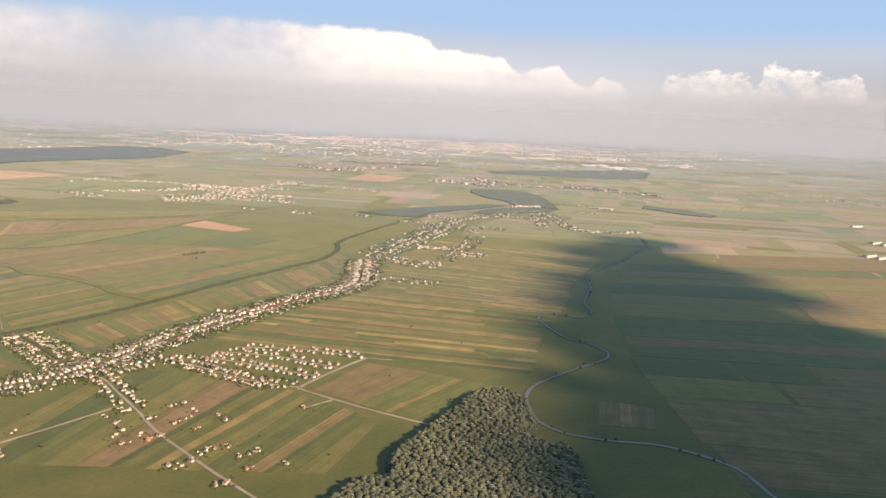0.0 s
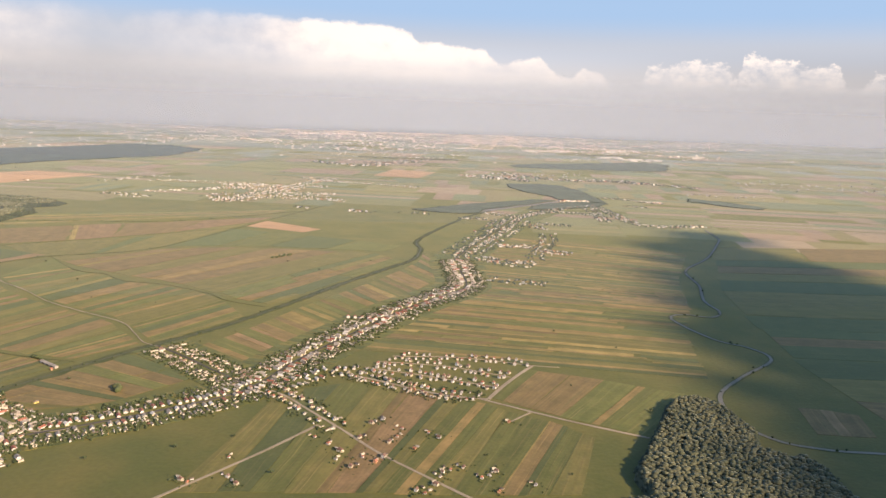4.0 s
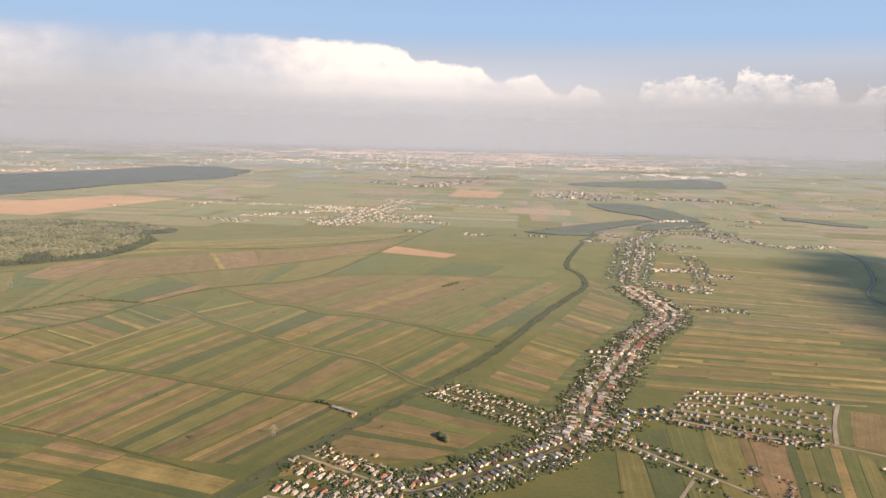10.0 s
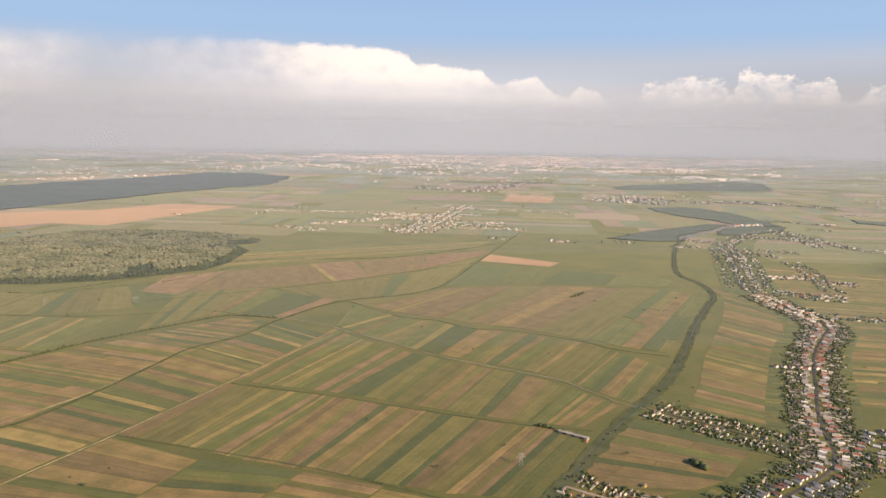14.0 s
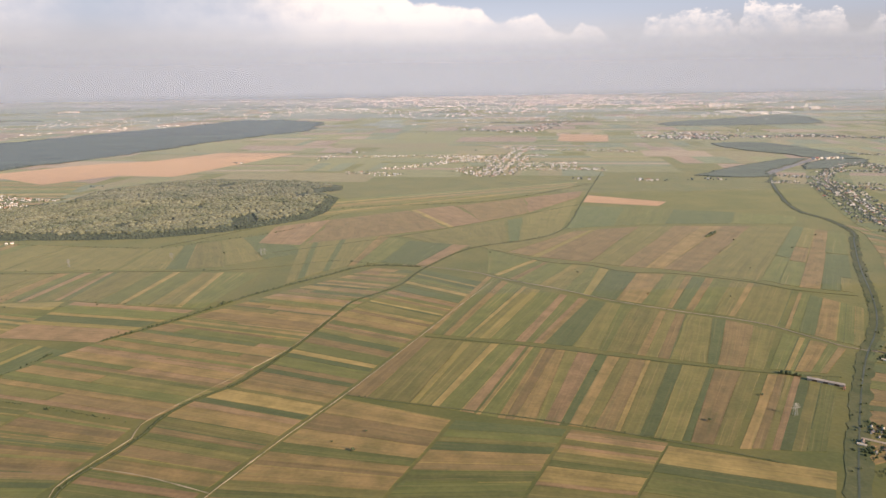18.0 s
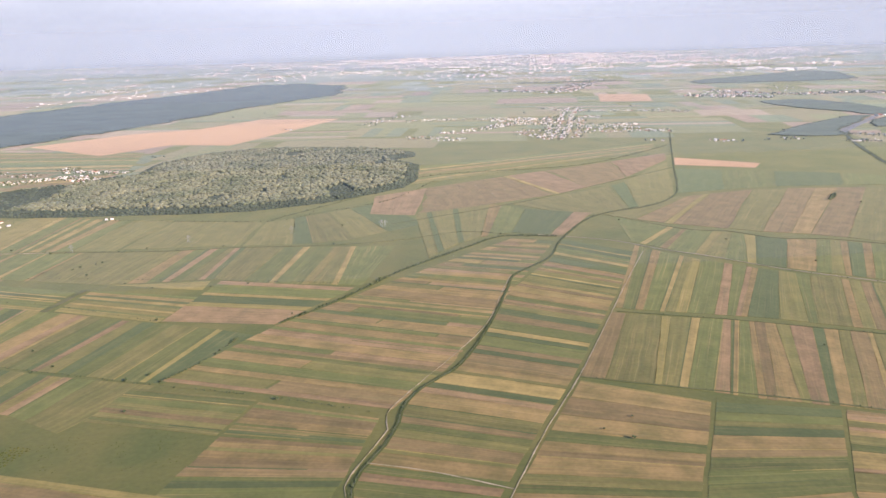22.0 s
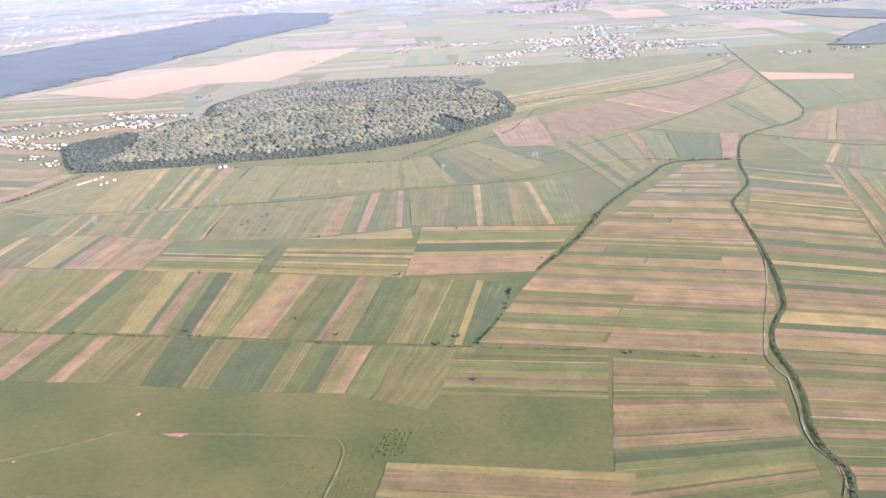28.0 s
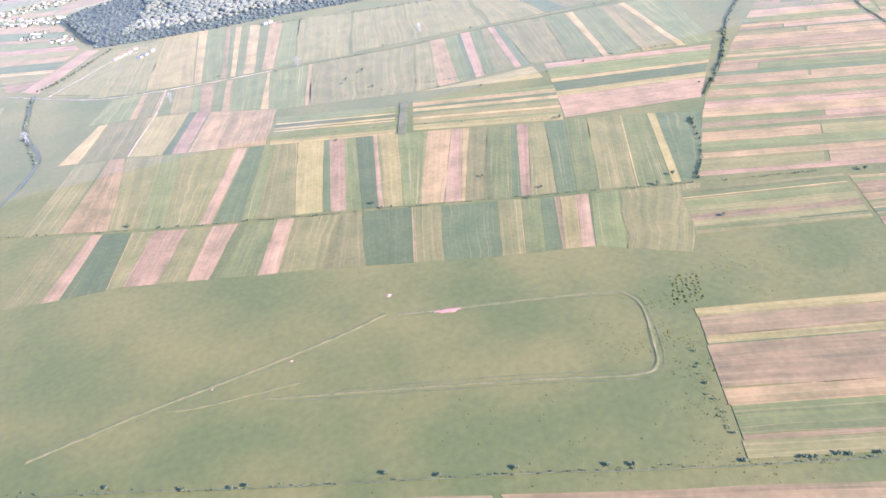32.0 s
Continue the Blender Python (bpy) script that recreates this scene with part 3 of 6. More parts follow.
ABOVE_HEDGE = ([(-872, 483), (-858, 479), (-812, 460), (-762, 445), (-735, 435), (-718, 429), (-697, 421), (-678, 415), (-660, 408), (-633, 400)], [(-857, 540), (-835, 535), (-816, 527), (-798, 521), (-774, 513), (-748, 504), (-720, 493), (-700, 486), (-676, 475), (-654, 468), (-623, 456), (-604, 446)],
    [(0.061, 0.056, "olive"), (0.143, 0.085, "tan"), (0.192, 0.15, "olive"), (0.232, 0.179, "green"), (0.284, 0.274, "olive"), (0.305, 0.295, "pink"), (0.348, 0.321, "dark"), (0.369, 0.34, "green"), (0.427, 0.377, "olive"), (0.469, 0.419, "yellow"), (0.481, 0.428, "dark"), (0.504, 0.453, "pink"), (0.527, 0.47, "green"), (0.55, 0.499, "dark"), (0.557, 0.505, "pink"), (0.559, 0.509, "green"), (0.586, 0.539, "yellow"), (0.612, 0.585, "green"), (0.645, 0.624, "tan"), (0.669, 0.641, "pink"), (0.674, 0.652, "straw"), (0.704, 0.679, "olive"), (0.74, 0.716, "green"), (0.753, 0.725, "dark"), (0.766, 0.742, "pink"), (0.803, 0.768, "olive"), (0.83, 0.798, "dark"), (0.86, 0.832, "green"), (0.914, 0.883, "olive"), (0.96, 0.921, "green"), (0.971, 0.933, "yellow"), (1.0, 1.0, "dark")])
BELOW_HEDGE = ([(-858, 477), (-812, 459), (-762, 443), (-735, 434), (-719, 428), (-697, 420), (-679, 413), (-660, 407), (-634, 399)], [(-870, 435), (-857, 433), (-831, 430), (-809, 423), (-786, 415), (-768, 410), (-736, 398), (-711, 389), (-692, 384), (-683, 381), (-659, 365)],
    [(0.065, 0.059, "olive"), (0.083, 0.086, "pink"), (0.134, 0.156, "dark"), (0.169, 0.177, "olive"), (0.223, 0.232, "pink"), (0.263, 0.277, "olive"), (0.304, 0.311, "pink"), (0.366, 0.384, "green"), (0.393, 0.415, "pink"), (0.463, 0.48, "olive"), (0.498, 0.543, "olive"), (0.576, 0.617, "dark"), (0.619, 0.658, "olive"), (0.703, 0.742, "dark"), (0.737, 0.774, "olive"), (0.766, 0.802, "green"), (0.786, 0.826, "dark"), (0.795, 0.83, "brown"), (0.819, 0.853, "yellow"), (0.838, 0.873, "pink"), (0.88, 0.915, "green"), (1.0, 1.0, "olive")])
EAST_WEST_A = ([(-766, 541), (-773, 512)], [(-713, 521), (-720, 493)],
    [(0.26, 0.26, "green"), (0.31, 0.31, "straw"), (0.42, 0.42, "dark"), (0.48, 0.48, "straw"), (0.52, 0.52, "green"), (0.57, 0.57, "straw"), (0.85, 0.85, "green"), (0.95, 0.95, "yellow"), (1.0, 1.0, "straw")])
EAST_WEST_B = ([(-705, 523), (-713, 492)], [(-642, 502), (-654, 468)],
    [(0.1, 0.1, "green"), (0.13, 0.13, "straw"), (0.22, 0.22, "tan"), (0.3, 0.3, "dark"), (0.4, 0.4, "straw"), (0.46, 0.46, "dark"), (0.6, 0.6, "olive"), (0.66, 0.66, "straw"), (0.78, 0.78, "yellow"), (0.84, 0.84, "green"), (1.0, 1.0, "yellow")])
EAST_WEST_C = ([(-637, 529), (-653, 469)], [(-560, 505), (-597, 457)],
    [(0.1, 0.1, "pink"), (0.32, 0.32, "green"), (0.38, 0.38, "straw"), (0.55, 0.55, "dark"), (0.64, 0.64, "yellow"), (1.0, 1.0, "pink")])
YELLOW_WEDGE = ([(-700, 531), (-679, 529)], [(-643, 513), (-642, 529)],
    [(1.0, 1.0, "yellow")])
BELOW_TRACK = ([(-769, 551), (-747, 544), (-703, 531), (-687, 531), (-642, 532), (-601, 517), (-557, 508)], [(-763, 603), (-738, 601), (-689, 594), (-667, 597), (-629, 596), (-597, 591), (-564, 587), (-537, 584)],
    [(0.08, 0.092, "green"), (0.092, 0.101, "tan"), (0.325, 0.351, "olive"), (0.376, 0.388, "olive"), (0.424, 0.425, "tan"), (0.45, 0.458, "green"), (0.463, 0.467, "dark"), (0.485, 0.49, "pink"), (0.514, 0.52, "green"), (0.557, 0.537, "olive"), (0.573, 0.552, "pink"), (0.595, 0.567, "dark"), (0.682, 0.679, "olive"), (0.755, 0.733, "green"), (0.77, 0.754, "straw"), (0.842, 0.823, "green"), (0.868, 0.849, "yellow"), (0.922, 0.87, "olive"), (0.938, 0.885, "straw"), (1.0, 1.0, "green")])
WEST_LOW = ([(-865, 543), (-835, 535), (-816, 527), (-798, 521), (-774, 513)], [(-850, 582), (-816, 575), (-802, 570), (-769, 551), (-765, 550)],
    [(0.095, 0.052, "straw"), (0.338, 0.267, "olive"), (0.505, 0.494, "yellow"), (0.547, 0.535, "dark"), (0.628, 0.616, "pink"), (0.761, 0.759, "tan"), (1.0, 1.0, "tan")])
WEST_UP = ([(-857, 584), (-816, 575), (-802, 569), (-769, 552)], [(-846, 615), (-816, 609), (-792, 605), (-763, 603)],
    [(0.233, 0.188, "green"), (0.269, 0.224, "tan"), (0.353, 0.325, "olive"), (0.377, 0.347, "straw"), (0.448, 0.404, "green"), (0.558, 0.522, "yellow"), (0.611, 0.561, "green"), (0.676, 0.654, "tan"), (0.74, 0.726, "green"), (0.781, 0.762, "tan"), (0.954, 0.985, "green"), (1.0, 1.0, "straw")])
UNDER_WOOD = ([(-861, 624), (-816, 612), (-792, 609), (-750, 606), (-719, 601)], [(-839, 694), (-817, 714), (-795, 710), (-767, 697), (-735, 687), (-703, 681)],
    [(0.225, 0.185, "olive"), (0.411, 0.329, "yellow"), (0.438, 0.369, "straw"), (0.514, 0.458, "green"), (0.53, 0.474, "tan"), (0.547, 0.5, "green"), (0.564, 0.526, "straw"), (0.594, 0.564, "green"), (0.636, 0.607, "straw"), (0.661, 0.652, "green"), (0.708, 0.706, "tan"), (0.785, 0.781, "green"), (1.0, 1.0, "olive")])
PLOUGHED = ([(-690, 295), (-673, 343)], [(-636, 277), (-607, 322)],
    [(0.1, 0.1, "olive"), (0.13, 0.13, "brown"), (0.31, 0.31, "green"), (0.41, 0.41, "tan"), (0.72, 0.72, "brown"), (0.78, 0.78, "yellow"), (0.93, 0.93, "brown"), (1.0, 1.0, "yellow")])
LOW_STRIPS = ([(-468, 385), (-440, 375), (-423, 366), (-403, 357), (-383, 350), (-363, 342), (-344, 335), (-330, 330)], [(-436, 451), (-413, 442), (-390, 436), (-366, 427), (-344, 416), (-323, 406), (-303, 397), (-290, 392)],
    [(0.066, 0.044, "brown"), (0.188, 0.148, "olive"), (0.206, 0.174, "yellow"), (0.249, 0.233, "olive"), (0.269, 0.258, "straw"), (0.334, 0.324, "green"), (0.371, 0.343, "pink"), (0.377, 0.353, "green"), (0.388, 0.366, "tan"), (0.435, 0.392, "green"), (0.454, 0.405, "tan"), (0.479, 0.434, "brown"), (0.533, 0.462, "tan"), (0.554, 0.5, "olive"), (0.594, 0.559, "pink"), (0.615, 0.588, "dark"), (0.645, 0.623, "tan"), (0.677, 0.653, "olive"), (0.727, 0.697, "brown"), (0.741, 0.709, "straw"), (0.79, 0.763, "olive"), (0.82, 0.798, "dark"), (0.887, 0.868, "olive"), (0.905, 0.882, "dark"), (0.957, 0.95, "brown"), (1.0, 1.0, "olive")])
MID_STRIPS = ([(-433, 455), (-412, 447), (-389, 440), (-365, 431), (-343, 420), (-321, 410), (-301, 401), (-287, 395)], [(-389, 559), (-364, 528), (-339, 506), (-312, 486), (-286, 469), (-268, 458), (-257, 442)],
    [(0.022, 0.02, "tan"), (0.059, 0.07, "green"), (0.083, 0.103, "tan"), (0.132, 0.174, "green"), (0.148, 0.194, "straw"), (0.177, 0.217, "olive"), (0.211, 0.248, "yellow"), (0.29, 0.323, "green"), (0.324, 0.35, "pink"), (0.347, 0.393, "green"), (0.364, 0.41, "pink"), (0.379, 0.427, "tan"), (0.468, 0.486, "dark"), (0.547, 0.532, "olive"), (0.571, 0.571, "green"), (0.658, 0.656, "olive"), (0.682, 0.677, "tan"), (0.716, 0.706, "olive"), (0.752, 0.737, "brown"), (0.852, 0.812, "olive"), (0.88, 0.849, "dark"), (0.95, 0.931, "brown"), (1.0, 1.0, "olive")])
FAR_STRIPS = ([(-388, 567), (-362, 535), (-337, 512), (-309, 492), (-283, 475), (-265, 464), (-254, 447)], [(-380, 636), (-346, 591), (-319, 579), (-297, 558), (-266, 550), (-228, 526), (-213, 509)],
    [(0.03, 0.212, "green"), (0.053, 0.232, "straw"), (0.106, 0.261, "green"), (0.133, 0.275, "brown"), (0.233, 0.351, "green"), (0.265, 0.381, "yellow"), (0.332, 0.405, "olive"), (0.404, 0.442, "green"), (0.432, 0.477, "yellow"), (0.515, 0.564, "dark"), (0.599, 0.643, "tan"), (0.64, 0.68, "green"), (0.675, 0.705, "olive"), (0.694, 0.726, "tan"), (0.729, 0.762, "dark"), (0.752, 0.783, "tan"), (0.812, 0.835, "green"), (0.853, 0.877, "olive"), (0.87, 0.894, "tan"), (1.0, 1.0, "olive")])
RED_PLOUGHED = ([(-553, 736), (-522, 756), (-474, 777), (-426, 806), (-348, 839), (-246, 894)], [(-556, 673), (-517, 661), (-473, 681), (-445, 696), (-394, 719), (-335, 762), (-257, 856)],
    [(0.154, 0.098, "pink"), (0.391, 0.448, "brown"), (0.407, 0.462, "straw"), (0.53, 0.551, "pink"), (0.775, 0.706, "brown"), (1.0, 1.0, "pink")])
HAY_BY_CREEK = ([(-445, 686), (-396, 710), (-338, 749), (-262, 843)], [(-400, 638), (-367, 642), (-343, 653), (-313, 690)],
    [(0.448, 0.358, "olive"), (0.532, 0.432, "dark"), (1.0, 1.0, "olive")])
UNDER_PLOUGHED = ([(-522, 669), (-498, 676), (-460, 691), (-433, 664), (-392, 647)], [(-518, 553), (-498, 581), (-480, 594), (-457, 603), (-428, 589)],
    [(0.061, 0.098, "olive"), (0.088, 0.158, "dark"), (0.206, 0.313, "olive"), (0.239, 0.354, "dark"), (0.43, 0.479, "olive"), (0.508, 0.532, "tan"), (0.657, 0.689, "green"), (0.906, 0.934, "dark"), (1.0, 1.0, "pink")])
DARK_BY_CREEK = ([(-269, 805), (-197, 777), (-136, 752), (-92, 726)], [(-309, 698), (-233, 710), (-164, 703), (-112, 695)],
    [(0.216, 0.227, "dark"), (0.445, 0.456, "green"), (0.735, 0.736, "dark"), (1.0, 1.0, "green")])
BROWN_BY_CREEK = ([(-314, 686), (-237, 702), (-169, 695), (-118, 687)], [(-384, 638), (-356, 610), (-326, 593), (-296, 573), (-264, 561), (-224, 528)],
    [(0.064, 0.114, "olive"), (0.129, 0.224, "brown"), (0.155, 0.253, "yellow"), (0.367, 0.434, "brown"), (0.51, 0.544, "olive"), (0.625, 0.631, "brown"), (0.717, 0.691, "tan"), (0.829, 0.8, "brown"), (1.0, 1.0, "olive")])
NARROW = "narrow strips of green crops, stubble and bare soil"
field(NARROW + " above a hedge", *ABOVE_HEDGE[:2], 0, "strips", 1, plan=ABOVE_HEDGE[2], balk=0.2)
field("green and reddish crop strips below a long hedge", *BELOW_HEDGE[:2], 0, "strips", 2, plan=BELOW_HEDGE[2], balk=0.15)
field("thin strips of pale stubble between green crops", *EAST_WEST_A[:2], 0, "near", 3, plan=EAST_WEST_A[2], balk=0.1)
field("thin strips of yellow stubble between green crops", *EAST_WEST_B[:2], 0, "near", 4, plan=EAST_WEST_B[2], balk=0.1)
field("reddish soil and stubble strips beside a bushy ditch", *EAST_WEST_C[:2], 0, "warm", 5, plan=EAST_WEST_C[2], balk=0.1)
field("wedge of bright yellow ripe crop", *YELLOW_WEDGE[:2], 0, "warm", 40, plan=YELLOW_WEDGE[2], balk=0.0)
field("wide tan, yellow and green strips on a slope", *WEST_LOW[:2], 0, "strips", 6, plan=WEST_LOW[2], balk=0.1)
field("green and tan strips below a dirt track", *WEST_UP[:2], 0, "cool", 35, plan=WEST_UP[2], balk=0.1)
field("green strips with a few of orange stubble", *BELOW_TRACK[:2], 0, "cool", 7, plan=BELOW_TRACK[2], balk=0.15)
field("bright yellow and straw strips below the wood", *UNDER_WOOD[:2], 0, "warm", 8, plan=UNDER_WOOD[2], balk=0.1)
field("rough meadow beside a dirt track", [(-884, 648), (-832, 616)], [(-866, 700), (-829, 708)], 2, "cool", 36, forced=("olive", "olive"))
field("wide pale green hay field", [(-718, 604), (-640, 600)], [(-702, 680), (-634, 662)], 2, "cool", 9, forced=("olive", "olive"))
field("wide green hay fields with dark lanes", [(-638, 600), (-576, 597), (-503, 645)], [(-632, 662), (-598, 680), (-545, 712)], 6, "cool", 10, forced=("olive", "dark", "olive", "olive", "dark", "green"))
field(NARROW + " between two bushy ditches", [(-634, 403), (-597, 456), (-534, 520), (-462, 588)], [(-541, 368), (-517, 402), (-489, 463), (-435, 578)], 54, "warm", 11, cuts=2)
field(NARROW + " beside a ditch", [(-640, 262), (-617, 315), (-592, 380)], [(-575, 272), (-556, 328), (-546, 362)], 34, "warm", 12)
field("stubble and green strips under a hedge", [(-653, 373), (-644, 398)], [(-602, 357), (-592, 382)], 9, "dull", 13, forced=("olive", "green", "olive", "brown", "olive", "green", "olive", "green", "olive"))
field(NARROW + " between a ditch and a track", [(-569.5, 271), (-551.5, 329), (-533.5, 379), (-513.5, 403), (-497.5, 439), (-479, 488.5), (-445, 542.5), (-430, 580.5)], [(-532, 265), (-507, 318), (-491, 348), (-470, 386), (-451, 424), (-416, 495), (-392, 544)], 60, "warm", 14)
field("long strips of stubble and green corn by a track", *MID_STRIPS[:2], 0, "strips", 15, plan=MID_STRIPS[2], balk=0.3)
field("long strips of bare soil, stubble and green crops", *LOW_STRIPS[:2], 0, "warm", 16, plan=LOW_STRIPS[2], balk=0.3)
field("strips of yellow and green crops along a farm track", *FAR_STRIPS[:2], 0, "near", 17, plan=FAR_STRIPS[2], balk=0.3)
field("green and tan plots beside the canal", [(-328, 329), (-300, 324)], [(-287, 391), (-258, 386)], 7, "near", 41)
field("green and olive plots below a farm track", [(-284, 396), (-262, 389)], [(-255, 440), (-237, 416)], 6, "near", 42)
field("tan and green plots above a farm track", [(-251, 446), (-228, 416)], [(-211, 506), (-192, 474)], 7, "near", 43)
field("broad strips of soil and green crops", [(-545, 225), (-504, 318), (-469, 382)], [(-478, 235), (-452, 306), (-426, 359)], 24, "warm", 18)
field("broad strips of green crops and orange stubble", [(-477, 235), (-451, 306), (-425, 359)], [(-425, 245), (-410, 301), (-384, 348)], 18, "near", 19)
field("broad strips of olive crops and stubble", [(-424, 245), (-409, 301), (-383, 348)], [(-382, 240), (-378, 295), (-351, 335)], 18, "near", 20)
field("green and soil strips beside the canal", [(-381, 240), (-377, 295), (-352, 333)], [(-350, 230), (-318, 287), (-303, 312)], 12, "warm", 21)
field("orange stubble and green strips behind village gardens", [(-205, 412), (-187, 440), (-164, 489), (-141, 530), (-111, 582), (-79, 652), (-72, 700)], [(-172, 383), (-156, 409), (-136, 448), (-112, 497), (-84, 546), (-62, 590), (-56, 650)], 46, "warm", 22)
field("mixed fields between the canal and gardens", [(-300, 312), (-271, 348), (-236, 398)], [(-258, 323), (-223, 331), (-191, 367)], 9, "near", 23, cuts=2, forced=("tan", "olive", "brown", "dark", "tan", "brown", "green", "brown", "dark"))
field("very long strips of green and ripe crops", [(-134, 415), (-80, 510), (-32, 585), (-20, 690), (25, 800)], [(66, 372), (84, 450), (110, 508), (135, 600), (190, 720)], 110, "streaky", 24, cuts=4)
field("wide green fields beside a lane", [(-30, 384), (4, 372), (48, 350)], [(-52, 344), (-28, 326), (8, 304)], 7, "cool", 25, forced=("green", "brown", "brown", "green", "tan", "green", "green"), balk=0.1)
field("long green and tan strips among scattered houses", *AMONG_HOUSES[:2], 0, "soft", 26, plan=AMONG_HOUSES[2], balk=0.1)
field("large dull green fields beyond the river", [(125, 200), (125, 290), (125, 400), (150, 560), (230, 760)], [(420, 150), (440, 300), (480, 450), (520, 600), (560, 780)], 15, "far_side", 27, cuts=3)
field("reddish bare field inside a river bend", [(92, 336), (104, 334), (117, 328)], [(85, 307), (97, 305), (110, 304)], 3, "soil", 47, forced=("brown", "pink", "brown"), balk=0.0)
field("large reddish brown ploughed field", *RED_PLOUGHED[:2], 0, "soil", 28, plan=RED_PLOUGHED[2], balk=0.1)
field("pale green fields with thin stubble strips", [(-523, 778), (-513, 869)], [(-250, 916), (-229, 967)], 9, "cool", 38, forced=("olive", "straw", "green", "olive", "tan", "green", "olive", "straw", "green"))
field("wide dark green fields beside a creek", *DARK_BY_CREEK[:2], 0, "cool", 29, plan=DARK_BY_CREEK[2], balk=0.1)
field("pale green hay field beside a creek", *HAY_BY_CREEK[:2], 0, "cool", 44, plan=HAY_BY_CREEK[2], balk=0.1)
field("broad brown fields with olive strips", *BROWN_BY_CREEK[:2], 0, "soil", 30, plan=BROWN_BY_CREEK[2], balk=0.2)
field("square fields of green crops and brown soil", [(-222, 531), (-207, 515), (-182, 500)], [(-116, 690), (-105, 672), (-92, 655)], 5, "dull", 45, cuts=3)
field("green and brown fields below the ploughland", *UNDER_PLOUGHED[:2], 0, "near", 31, plan=UNDER_PLOUGHED[2], balk=0.1)
field("brown ploughed fields with yellow edges", *PLOUGHED[:2], 0, "soil", 32, plan=PLOUGHED[2], balk=0.1)
field("bare reddish fields south of a tree row", [(-880, 275), (-867, 352)], [(-640, 195), (-657, 276)], 5, "soil", 33, cuts=4, forced=("brown", "brown", "olive", "brown", "brown"))
field("olive, brown and reddish strips beyond a ditch", [(-1010, 655), (-1000, 790)], [(-908, 674), (-895, 745)], 12, "dull", 37)
field("pale strips beyond a ditch", [(-1010, 560), (-960, 640)], [(-900, 520), (-905, 640)], 12, "near", 34)

# ---- kitchen gardens behind the village houses ----


def beside(line, near, far_, side):
    """Two lines at given distances beside a line."""
    pts = smooth_line(line, 12.0)
    out = ([], [])
    for i, p in enumerate(pts):
        d = (pts[min(len(pts) - 1, i + 1)] - pts[max(0, i - 1)]).normalized()
        n = Vector((-d.y, d.x)) * side
        out[0].append(tuple(p + n * near))
        out[1].append(tuple(p + n * far_))
    return out


WEST_FIELDS = ([(-908, 663), (-957, 838)], [(-893, 665), (-874, 722), (-893, 793)], [(0.10, 0.08, "brown"), (0.2, 0.16, "olive"), (0.24, 0.2, "straw"), (0.33, 0.3, "dark"), (0.4, 0.38, "tan"), (0.48, 0.45, "olive"), (0.55, 0.55, "pink"), (0.66, 0.66, "green"), (0.72, 0.72, "brown"), (0.85, 0.85, "dark"), (1.0, 1.0, "brown")])
BACK_FIELDS = ([(-1010, 935), (-1050, 1100)], [(-815, 925), (-835, 1045)], [(0.1, 0.06, "tan"), (0.16, 0.14, "green"), (0.24, 0.26, "straw"), (0.4, 0.3, "dark"), (0.48, 0.5, "green"), (0.54, 0.56, "straw"), (0.66, 0.7, "green"), (0.72, 0.78, "tan"), (0.86, 0.86, "olive"), (0.92, 0.92, "straw"), (1.0, 1.0, "green")])
OUTER_FIELDS = ([(-1060, 680), (-1110, 950)], [(-912, 664), (-985, 935)], [(0.08, 0.08, "brown"), (0.2, 0.16, "olive"), (0.27, 0.2, "straw"), (0.38, 0.3, "dark"), (0.47, 0.38, "tan"), (0.55, 0.5, "olive"), (0.6, 0.55, "pink"), (0.7, 0.66, "green"), (0.78, 0.76, "straw"), (0.88, 0.9, "dark"), (1.0, 1.0, "tan")])
field("brown and green strips below a village", *WEST_FIELDS[:2], 0, "cool", 71, plan=WEST_FIELDS[2], balk=0.3)
field("tan and green strips behind a village", *BACK_FIELDS[:2], 0, "cool", 72, plan=BACK_FIELDS[2], balk=0.3)
field("tan and green strips beyond a village", *OUTER_FIELDS[:2], 0, "cool", 73, plan=OUTER_FIELDS[2], balk=0.3)
field("green and brown plots among village lanes", [(-1000, 860), (-1005, 935)], [(-900, 815), (-865, 886), (-880, 925)], 9, "near", 76, cuts=3, balk=0.3)
field("green and brown plots beside a wood", [(-905, 835), (-885, 915)], [(-850, 850), (-806, 905)], 7, "near", 77, cuts=3, balk=0.3)
field("bare reddish strip beside a row of bushes", [(-900, 659), (-890, 651)], [(-869, 718), (-860, 712)], 0, "cool", 74, plan=[(1.0, 1.0, "pink")], balk=0.0)
field("dry olive pasture beside a farmyard", [(-884, 646), (-871, 630), (-834, 614)], [(-852, 706), (-826, 697)], 0, "cool", 75, plan=[(1.0, 1.0, "olive")], balk=0.0)

MIXES["plots"] = "dark dark dark dark green green olive".split()
for k, (line, side, far_, n) in enumerate(((STREET[4:11], 1, 24, 130), (STREET[4:11], -1, 20, 130), (STREET[1:5], 1, 19, 60), (STREET[1:5], -1, 15, 60), (WEST_LANE, 1, 17, 36), (WEST_LANE, -1, 15, 36), (STREET[10:15], 1, 22, 60), (STREET[10:15], -1, 26, 60))):
    one, two = beside(line, 3.0, far_, side)
    field("narrow kitchen gardens behind village houses", one, two, n, "plots", 60 + k, cuts=2, balk=0.0)

